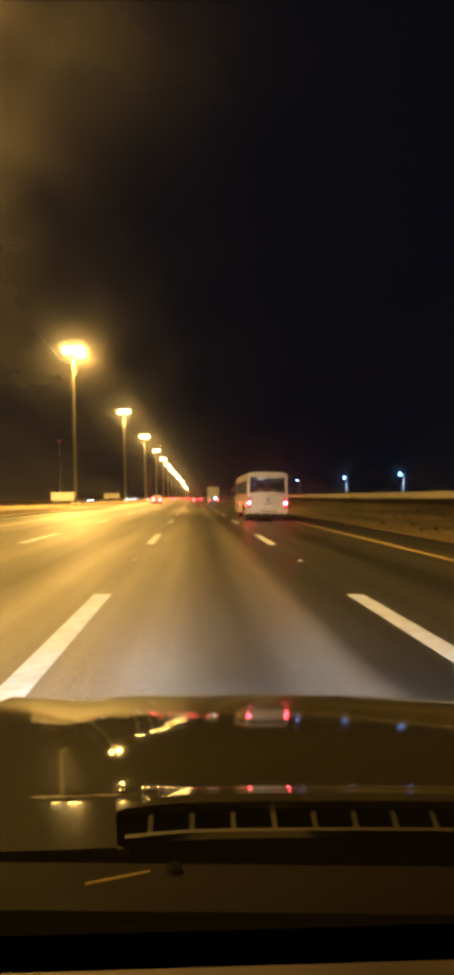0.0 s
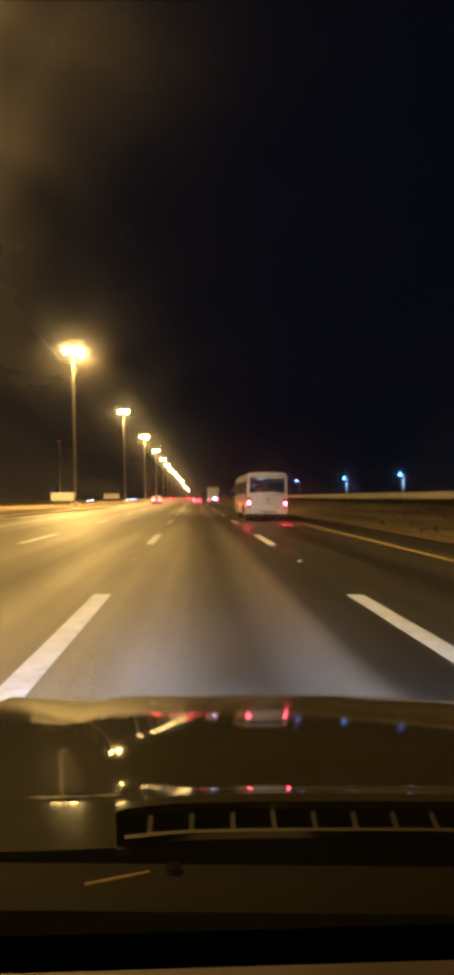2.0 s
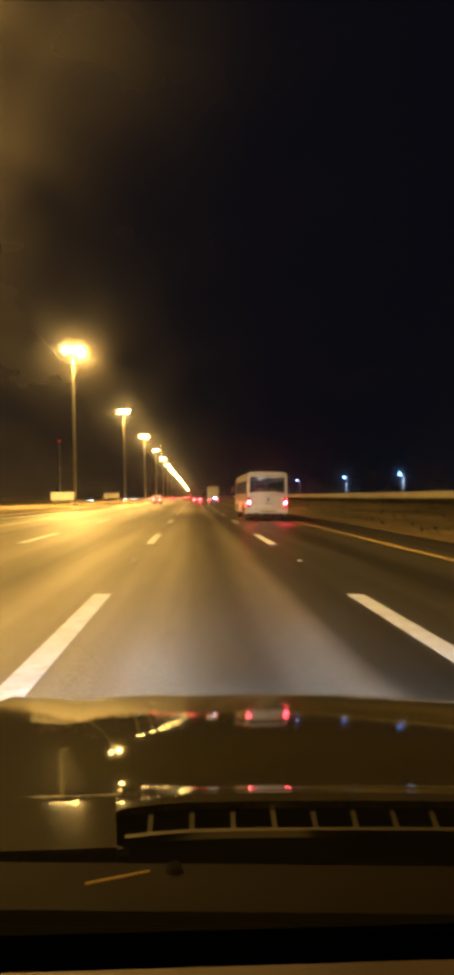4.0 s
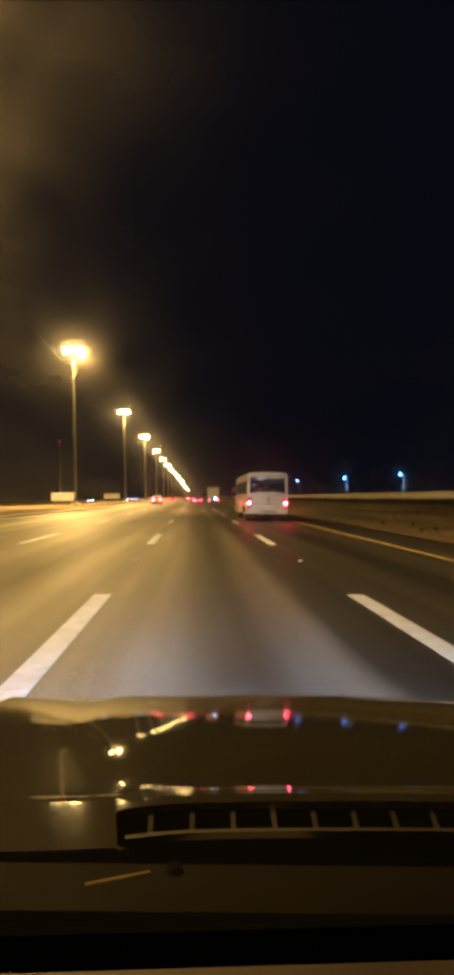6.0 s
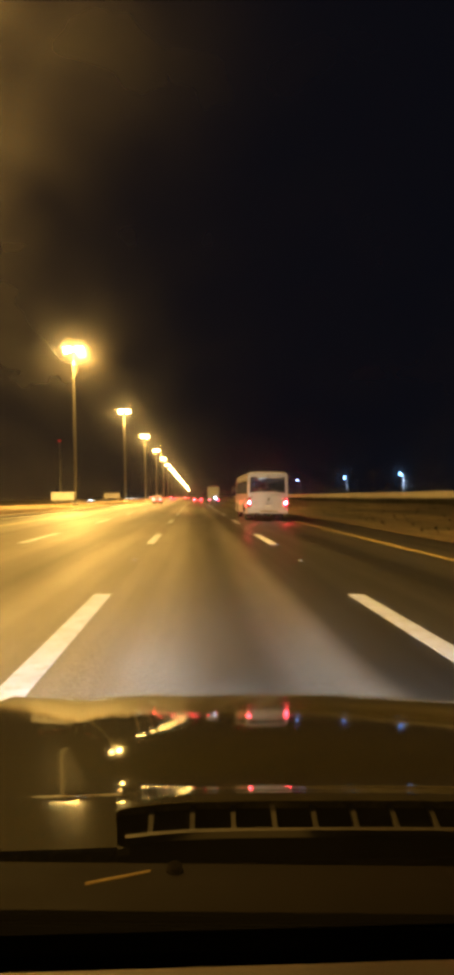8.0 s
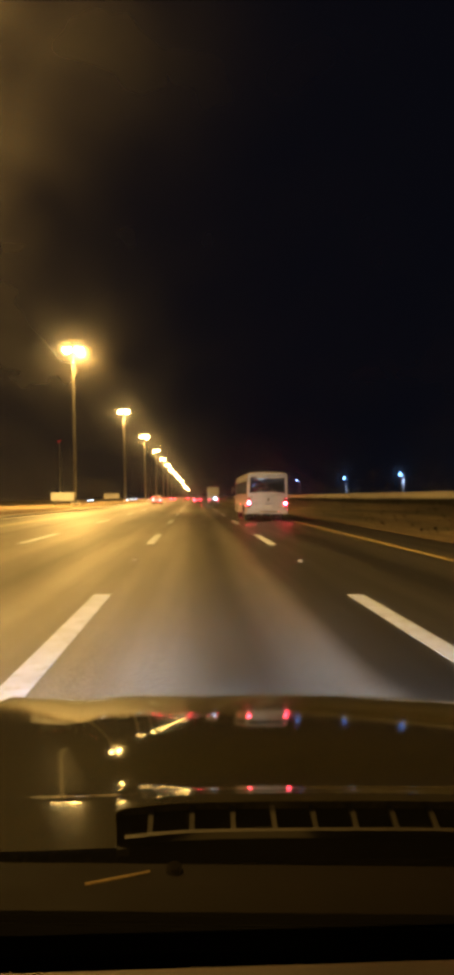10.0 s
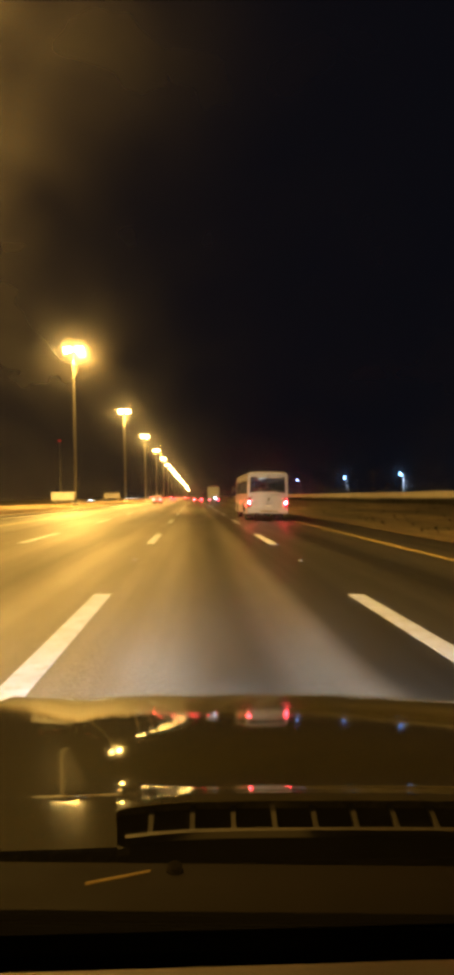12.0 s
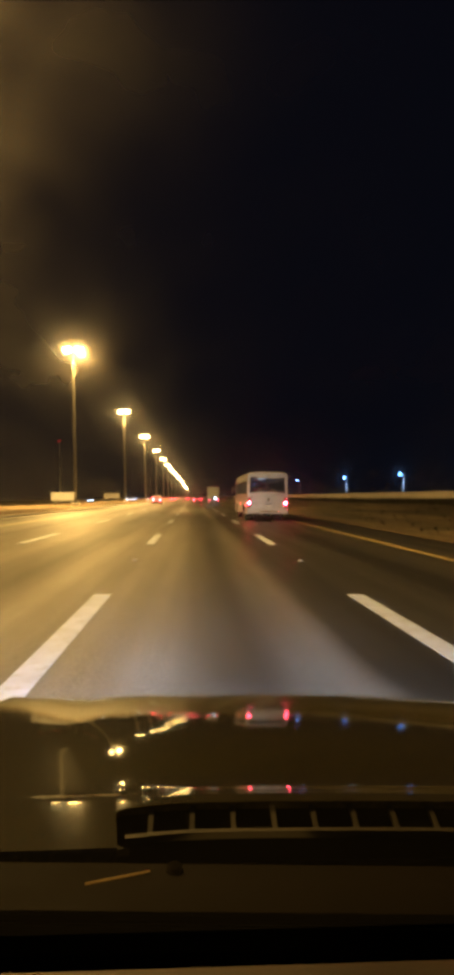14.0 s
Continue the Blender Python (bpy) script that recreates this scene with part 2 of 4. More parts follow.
def dust_and_glare(m, amount, bloom, haze):
    """A thin uneven film of dust on a pane, plus added scatter for lamp glare."""
    n, l = m.node_tree.nodes, m.node_tree.links
    out = n["Material Output"]
    old = out.inputs["Surface"].links[0].from_socket
    film, mix, tc, t1, t2 = (n.new(k) for k in ("ShaderNodeBsdfTranslucent", "ShaderNodeMixShader", "ShaderNodeTexCoord", "ShaderNodeTexNoise", "ShaderNodeTexNoise"))
    film.inputs["Color"].default_value = (0.8, 0.78, 0.74, 1)
    t1.inputs["Scale"].default_value, t2.inputs["Scale"].default_value = 45.0, 160.0
    l.new(tc.outputs["Object"], t1.inputs["Vector"])
    l.new(tc.outputs["Object"], t2.inputs["Vector"])
    k, a = n.new("ShaderNodeMath"), n.new("ShaderNodeMath")
    k.operation, a.operation = "MULTIPLY", "MULTIPLY"
    # film and glare fade out over the lower glass
    sep, film_fade, both = n.new("ShaderNodeSeparateXYZ"), n.new("ShaderNodeMapRange"), n.new("ShaderNodeMath")
    l.new(tc.outputs["Object"], sep.inputs[0])
    film_fade.inputs["From Min"].default_value, film_fade.inputs["From Max"].default_value = 1.375, 1.42
    film_fade.inputs["To Min"].default_value = 0.012
    l.new(sep.outputs["Z"], film_fade.inputs["Value"])
    both.operation = "MULTIPLY"
    l.new(t1.outputs["Fac"], both.inputs[0])
    l.new(t2.outputs["Fac"], both.inputs[1])
    l.new(both.outputs[0], k.inputs[0])
    l.new(film_fade.outputs[0], k.inputs[1])
    l.new(k.outputs[0], a.inputs[0])
    a.inputs[1].default_value = amount
    l.new(old, mix.inputs[1])
    l.new(film.outputs[0], mix.inputs[2])
    l.new(a.outputs[0], mix.inputs[0])
    # scatter added as glare: even bloom close round bright lamps, a patchy wider one
    last = mix.outputs[0]
    lobes = [(ior, rough, share, film_fade) for ior, rough, share in ((1.004, 1.0, 0.06), (1.012, 1.0, 0.022), (1.025, 1.0, 0.012))]
    lobes += [(ior, rough, share, k) for ior, rough, share in ((1.04, 1.0, bloom), (1.3, 0.9, haze))]
    for ior, rough, share, by in [(i, r, w, b) for j, r, w, b in lobes for i in (j, 1 / j)]:
        spread, over, part_of = n.new("ShaderNodeBsdfRefraction"), n.new("ShaderNodeMixShader"), n.new("ShaderNodeMath")
        spread.inputs["IOR"].default_value, spread.inputs["Roughness"].default_value = ior, rough
        spread.inputs["Color"].default_value = (0.9, 0.87, 0.82, 1)
        part_of.operation = "MULTIPLY"
        part_of.inputs[1].default_value = share
        l.new(by.outputs[0], part_of.inputs[0])
        l.new(part_of.outputs[0], over.inputs[0])
        l.new(last, over.inputs[1])
        l.new(spread.outputs[0], over.inputs[2])
        last = over.outputs[0]
    l.new(last, out.inputs["Surface"])


dust_and_glare(SCREEN, 0.003, 0.125, 0.05)
RED_LENS = surface("red_lens", (0.35, 0.01, 0.012), 0.15, vary=0.1, coat=0.5)
TAIL = glow("tail_light", (1.0, 0.03, 0.04), 30)
TAIL_HOT = glow("tail_light_bulb", (1.0, 0.03, 0.05), 270)
HEAD = glow("head_lamp", (0.42, 0.66, 1.0), 30)
OWN_HEAD = glow("own_head_lamp", (1.0, 0.96, 0.9), 2)
PLATE = surface("number_plate_white", (0.75, 0.75, 0.75), 0.4, vary=0.05)
INK = surface("dark_ink", (0.05, 0.05, 0.055), 0.5, vary=0.1)
SEAT = surface("seat_cloth", (0.06, 0.06, 0.075), 0.9, vary=0.3, scale=10)
SEAT_COVER = surface("seat_headrest_cover", (0.45, 0.42, 0.36), 0.9, vary=0.2, scale=10)
BOARD = surface("white_board", (0.34, 0.37, 0.42), 0.5, vary=0.1, scale=1, dirt=(0.5, 0.45, 0.36), dirt_amount=0.4)


# ---- building helpers ----
def mesh_of(name, bm, material, smooth=False):
    bmesh.ops.recalc_face_normals(bm, faces=bm.faces)
    me = bpy.data.meshes.new(name)
    bm.to_mesh(me)
    bm.free()
    me.materials.append(material)
    if smooth:
        me.shade_smooth()
        me.set_sharp_from_angle(angle=radians(38))
    return me


def thing(name, at, label, category, group="", kind="", turn=0.0):
    ob = new(name)
    ob.matrix_basis = pose(*at, 0, 0, turn)
    return tagged(ob, label, category, group, kind)


def part(name, bm, material, parent, label="", smooth=False, kind=""):
    ob = new(name, mesh_of(name, bm, material, smooth))
    ob.parent = parent
    return tagged(ob, label, kind=kind)


def single(name, bm, material, label, category="", kind="structure", smooth=False, group=""):
    return tagged(new(name, mesh_of(name, bm, material, smooth)), label, category, group, kind)


def add_box(bm, lo, hi, bevel=0.0, seg=2):
    r = bmesh.ops.create_cube(bm, size=1.0)
    vs = r["verts"]
    for v in vs:
        for i in range(3):
            v.co[i] = lo[i] if v.co[i] < 0 else hi[i]
    if bevel:
        es = list({e for v in vs for e in v.link_edges})
        bmesh.ops.bevel(bm, geom=es, offset=bevel, segments=seg, affect="EDGES", profile=0.5)
    return bm


def box(lo, hi, bevel=0.0, seg=2):
    return add_box(bmesh.new(), lo, hi, bevel, seg)


def add_tube(bm, a, c, r1, r2=None, seg=12):
    a, c = Vector(a), Vector(c)
    r2 = r1 if r2 is None else r2
    d = c - a
    m = Matrix.Translation((a + c) / 2) @ d.to_track_quat("Z", "Y").to_matrix().to_4x4()
    bmesh.ops.create_cone(bm, cap_ends=True, segments=seg, radius1=r1, radius2=r2, depth=d.length, matrix=m)
    return bm


def tube(a, c, r1, r2=None, seg=12):
    return add_tube(bmesh.new(), a, c, r1, r2, seg)


def loft(rings, closed=True, caps=True):
    """A skin over rings of points."""
    bm = bmesh.new()
    vs = [[bm.verts.new(p) for p in ring] for ring in rings]
    n = len(rings[0])
    for a, c in zip(vs, vs[1:]):
        for i in range(n if closed else n - 1):
            j = (i + 1) % n
            bm.faces.new((a[i], a[j], c[j], c[i]))
    if caps and closed:
        bm.faces.new(vs[0][::-1])
        bm.faces.new(vs[-1])
    return bm


def lattice(us, vs, skip, at, thick):
    """A wall with real openings: cells between the cuts us and vs, but for those that skip(u, v) names; at(u, v) places it, thick is its depth as a vector."""
    bm = bmesh.new()
    grid = {}

    def vert(i, j):
        if (i, j) not in grid:
            grid[i, j] = bm.verts.new(at(us[i], vs[j]))
        return grid[i, j]

    faces = []
    for i in range(len(us) - 1):
        for j in range(len(vs) - 1):
            if not skip((us[i] + us[i + 1]) / 2, (vs[j] + vs[j + 1]) / 2):
                faces.append(bm.faces.new((vert(i, j), vert(i + 1, j), vert(i + 1, j + 1), vert(i, j + 1))))
    r = bmesh.ops.extrude_face_region(bm, geom=faces)
    moved = [g for g in r["geom"] if isinstance(g, bmesh.types.BMVert)]
    bmesh.ops.translate(bm, vec=thick, verts=moved)
    return bm


def frame_ring(x0, x1, z0, z1, w, y0, y1):
    """A rectangular rim in the plane across the road."""
    return lattice([x0 - w, x0, x1, x1 + w], [z0 - w, z0, z1, z1 + w], lambda u, v: x0 < u < x1 and z0 < v < z1,
                   lambda u, v: (u, y0, v), (0, y1 - y0, 0))


def road_z(x):
    return -SLOPE * x


# ---- ground and road ----
def ground_z(x):
    knots = ((-2600, -2), (-80, 0.1), (-48, 0.3), (-27, 0.3), (-24, 0.72), (-12.2, 0.72), (-11.75, 0.28), (8.6, -0.36), (11, -0.4), (15, -0.08),
             (21, 0.3), (26.5, 0.44), (30, 0.44), (36, 0.1), (80, -0.2), (2600, -2))
    for (a, za), (c, zc) in zip(knots, knots[1:]):
        if a <= x <= c:
            return za + (zc - za) * (x - a) / (c - a)
    return -2


def build_ground():
    xs = [-2600, -900, -300, -120, -80, -48, -40, -33, -27, -25.5, -24, -22, -20, -18, -16, -14, -12.9, -12.2, -11.75, -8, 0, 8.6]
    xs += [9 + 0.7 * i for i in range(31)] + [32, 36, 48, 80, 160, 400, 1000, 2600]
    ys = [-300, -60, 0] + [6 + 1.5 * i for i in range(90)] + [145 + 12 * i for i in range(24)] + [500, 800, 1400, 2600, 4000]
    bm = bmesh.new()
    rows = []
    for y in ys:
        row = []
        for x in xs:
            z = ground_z(x)
            if 9.5 < x < 27 or -24 < x < -12.9:
                k = 0.10 if x > 0 else 0.04
                z += k * noise.noise((x * 0.5, y * 0.35, 0)) + k * 0.6 * noise.noise((x * 1.3, y * 1.1, 3))
            row.append(bm.verts.new((x, y, z)))
        rows.append(row)
    for a, c in zip(rows, rows[1:]):
        for i in range(len(xs) - 1):
            bm.faces.new((a[i], a[i + 1], c[i + 1], c[i]))
    single("ground", bm, SAND, "dry sandy ground with a low scrubby verge", smooth=True)


def sheet(x0, x1, y0, y1, lift, thick, z_at=road_z, step=None):
    ys = [y0, y1] if not step else [y0 + step * i for i in range(int((y1 - y0) / step) + 1)]
    return loft([[(x0, y, z_at(x0) + lift), (x1, y, z_at(x1) + lift), (x1, y, z_at(x1) + lift - thick), (x0, y, z_at(x0) + lift - thick)] for y in ys])


build_ground()
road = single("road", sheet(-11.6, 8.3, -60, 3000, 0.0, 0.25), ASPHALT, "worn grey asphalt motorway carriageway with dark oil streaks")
far_road = single("road", sheet(-45, -29, -60, 3000, 0.36, 0.2, z_at=lambda x: 0.0), ASPHALT, "asphalt carriageway for oncoming traffic beyond the median")
part("edge_line", sheet(5.85, 6.05, -40, 2000, 0.006, 0.005), YELLOW_LINE, road, "worn yellow edge line", kind="structure")
part("edge_line", sheet(-8.98, -8.68, -40, 2000, 0.006, 0.005), LIT_YELLOW_LINE, road, "broad yellow edge line in a lit, paler tone", kind="structure")


def build_kerb():
    ring = [(-11.6, -0.3), (-11.6, 0.36), (-11.63, 0.40), (-11.9, 0.40), (-11.9, -0.3)]
    bm = loft([[(x, y, z + 0.348 - 0.25) for x, z in ring] for y in (-60, 0, 60, 200, 1200)])
    single("kerb", bm, CONCRETE, "low concrete kerb along the sandy median")


build_kerb()

DASH_GAP, DASH_LONG, DASH_END = 14.5, 5.0, 9.04


def dash_mesh():
    bm = sheet(-0.12, 0.12, -DASH_LONG, 0.0, 0.006, 0.005)
    return mesh_of("lane_dash", bm, WHITE_LINE)


def build_dashes():
    me = dash_mesh()
    stud = mesh_of("road_stud", loft([[(-.05, -.05, .002), (.05, -.05, .002), (.05, .05, .002), (-.05, .05, .002)],
                                      [(-.045, -.03, .02), (.045, -.03, .02), (.045, .03, .02), (-.045, .03, .02)]]), STUD)
    for x in (-5.1, -1.33, 2.33):
        for k in range(-3, 34):
            ob = new("lane_dash", me)
            ob.parent = road
            ob.location = (x, DASH_END + k * DASH_GAP, road_z(x))
            if k < 12:
                st = new("road_stud", stud)
                st.parent = road
                st.location = (x, DASH_END + k * DASH_GAP + 4.8, road_z(x))


# ---- street lamps ----
def street_lamp():
    lamp = thing("street_lamp", (LAMP_X, LAMP_Y0, LAMP_Z0), "tall grey steel street lamp with two lit sodium heads", "street lamp", "street lamps along the median")
    part("footing", box((-0.45, -0.45, -0.6), (0.45, 0.45, 0.25), 0.04), CONCRETE, lamp, "concrete footing")
    bm = tube((0, 0, 0.2), (0, 0, LAMP_H), 0.17, 0.085, 14)
    add_tube(bm, (0, 0, 0.2), (0, 0, 0.5), 0.24, 0.2, 14)
    part("pole", bm, POLE, lamp, smooth=True)
    part("service_door", box((-0.07, -0.19, 0.9), (0.07, -0.14, 1.4), 0.01), GALV, lamp)
    bm = bmesh.new()
    for s in (-1, 1):
        pts = [(0, 0, LAMP_H - 0.35), (s * 0.35, 0, LAMP_H - 0.12), (s * 0.7, 0, LAMP_H + 0.15)]
        for a, c in zip(pts, pts[1:]):
            add_tube(bm, a, c, 0.05, 0.045, 8)
    part("bracket", bm, GALV, lamp)
    for s in (-1, 1):
        rings = [[(s * x, w * math.cos(a), LAMP_H + 0.2 + h * math.sin(a)) for a in [i * math.tau / 12 for i in range(12)]]
                 for x, w, h in ((0.15, 0.1, 0.06), (0.35, 0.36, 0.12), (0.72, 0.44, 0.16), (1.1, 0.36, 0.12), (1.3, 0.12, 0.05))]
        head = part("lamp_head", loft(rings), GALV, lamp, smooth=True)
        bm = bmesh.new()
        bmesh.ops.create_uvsphere(bm, u_segments=16, v_segments=10, radius=1.0, matrix=Matrix.Translation((s * 0.66, 0, LAMP_H - 0.02)) @ Matrix.Diagonal((0.46, 0.4, 0.4, 1)))
        part("lens", bm, LAMP_LENS, head, "glowing amber lens", smooth=True)
    return lamp


first = street_lamp()
for k in [-2, -1] + list(range(1, 30)):
    copy_thing(first, pose(LAMP_X, LAMP_Y0 + k * LAMP_GAP, LAMP_Z0))


def led_lamp(x, y, h):
    lamp = thing("street_lamp", (x, y, -0.4), "slim pole lamp with a cool white-blue light", "street lamp", "white lamps beyond the barrier")
    part("pole", tube((0, 0, 0), (0, 0, h), 0.16, 0.08, 10), GALV, lamp, smooth=True)
    part("arm", tube((0, 0, h - 0.05), (-1.3, -0.6, h + 0.25), 0.06, 0.05, 8), GALV, lamp)
    head = part("lamp_head", box((-2.2, -0.9, h + 0.2), (-1.1, -0.4, h + 0.36), 0.05), GALV, lamp)
    bm = bmesh.new()
    bmesh.ops.create_uvsphere(bm, u_segments=12, v_segments=8, radius=1.0, matrix=Matrix.Translation((-1.65, -0.65, h + 0.12)) @ Matrix.Diagonal((0.6, 0.45, 0.55, 1)))
    part("lens", bm, LED_LENS, head, "glowing blue-white lens", smooth=True)


for x, y in ((39.5, 520), (47.3, 473), (53.2, 416), (63.5, 371), (83.2, 335.5), (95.9, 281), (109.4, 236.4)):
    led_lamp(x, y, 10.2)
    if y < 340:
        spot("led_beam", (x - 1.65, y - 0.65, 9.1), (x - 0.2, y, 0), 40000, (0.5, 0.75, 1.0), 130, 0.8, 0.3)


def beacon_mast(x, y, h):
    mast = thing("beacon_mast", (x, y, 0.2), "thin steel mast with a small red beacon", "mast")
    part("pole", tube((0, 0, -0.2), (0, 0, h), 0.2, 0.09, 8), GALV, mast, smooth=True)
    bm = bmesh.new()
    bmesh.ops.create_uvsphere(bm, u_segments=10, v_segments=6, radius=0.28, matrix=Matrix.Translation((0, 0, h + 0.2)))
    part("beacon", bm, RED_BEACON, mast, "red warning light", smooth=True)


beacon_mast(-44.5, 211, 20.5)


# ---- barrier and verge ----
def build_barrier():
    x, z = 28.0, 0.42
    wall = thing("concrete_barrier", (x, 20, z), "long pale concrete road barrier beyond the verge", "barrier", kind="structure")
    ring = [(-0.32, -0.2), (-0.32, 0.08), (-0.14, 0.28), (-0.09, 1.02), (-0.06, 1.05), (0.06, 1.05), (0.09, 1.02), (0.14, 0.28), (0.32, 0.08), (0.32, -0.2)]
    me = mesh_of("barrier_block", loft([[(u, y, v) for u, v in ring] for y in (0.02, 5.98)]), CONCRETE)
    for k in range(70):
        ob = new("barrier_block", me)
        ob.parent = wall
        ob.location = (0, k * 6.0, 0.012 * ((k * 7) % 3 - 1))
    part("far_blocks", loft([[(u, y, v) for u, v in ring] for y in (420, 1900)]), CONCRETE, wall, kind="stuff")


def tuft(bm, x, y, z, r, rng):
    for _ in range(14):
        a, lean = rng.uniform(0, math.tau), rng.uniform(0.2, 1.0)
        h = r * rng.uniform(0.6, 1.3)
        bx, by = x + r * 0.4 * math.cos(a * 3), y + r * 0.4 * math.sin(a * 3)
        w = 0.03 + 0.05 * r
        dx, dy = math.cos(a), math.sin(a)
        p = [bm.verts.new(q) for q in ((bx - w * dy, by + w * dx, z), (bx + w * dy, by - w * dx, z),
                                       (bx + lean * r * 0.5 * dx + w * 0.8 * dy, by + lean * r * 0.5 * dy - w * 0.8 * dx, z + h * 0.65),
                                       (bx + lean * r * dx, by + lean * r * dy, z + h))]
        bm.faces.new((p[0], p[1], p[2]))
        bm.faces.new((p[0], p[2], p[3]))


def build_scrub():
    rng = random.Random(4)
    bm = bmesh.new()
    for _ in range(5200):
        x, y = rng.uniform(20.5, 27.4), 26 + 260 * rng.random() ** 1.6
        tuft(bm, x, y, ground_z(x) - 0.05, rng.uniform(0.12, 0.36), rng)
    for _ in range(1400):
        x, y = rng.uniform(10.5, 19), 18 + 200 * rng.random() ** 1.5
        tuft(bm, x, y, ground_z(x) - 0.06, rng.uniform(0.04, 0.13), rng)
    single("roadside_scrub", bm, SCRUB, "dry scrub and weeds on the verge, coloured dark for their shade", "scrub", kind="stuff")


build_barrier()
build_scrub()


def sign_board(x, y, w, h, z0):
    sign = thing("sign_board", (x, y, 0.55), "blank white rectangular board on two short posts", "sign", "white boards on the median")
    part("board", box((-w / 2, -0.03, z0), (w / 2, 0.03, z0 + h), 0.015), BOARD, sign)
    part("board_rim", frame_ring(-w / 2 + 0.04, w / 2 - 0.04, z0 + 0.04, z0 + h - 0.04, 0.05, -0.05, 0.05), GALV, sign)
    for s in (-0.35, 0.35):
        part("post", box((s * w - 0.06, 0.03, -0.2), (s * w + 0.06, 0.14, z0 + h * 0.8), 0.01), GALV, sign)


sign_board(-17.4, 84, 3.1, 1.1, 0.75)
sign_board(-16.2, 124, 3.0, 1.0, 0.9)


# ---- vehicles ----
def wheel(parent, x, y, r, w, out, smooth=True):
    """A wheel with its axle across; out is the side that faces outwards."""
    bm = bmesh.new()
    prof = [(r * 0.62, -w / 2), (r * 0.93, -w / 2), (r, -w / 2 + 0.03), (r, w / 2 - 0.03), (r * 0.93, w / 2), (r * 0.62, w / 2)]
    rings = [[(u, rr * math.cos(a), rr * math.sin(a)) for rr, u in prof] for a in [i * math.tau / 24 for i in range(25)]]
    bm = loft(rings, closed=True, caps=False)
    bmesh.ops.remove_doubles(bm, verts=bm.verts, dist=1e-4)
    hub = new("wheel")
    hub.parent = parent
    hub.location = (x, y, r)
    part("tyre", bm, RUBBER, hub, smooth=False)
    bm = tube((-w * 0.3, 0, 0), (w * 0.3, 0, 0), r * 0.62, seg=20)
    for i in range(8):
        a = i * math.tau / 8
        add_tube(bm, (out * w * 0.42, 0, 0), (out * w * 0.34, r * 0.55 * math.cos(a), r * 0.55 * math.sin(a)), 0.045, 0.03, 6)
    add_tube(bm, (out * w * 0.3, 0, 0), (out * w * 0.48, 0, 0), 0.08, 0.06, 10)
    part("rim", bm, RIM, hub)


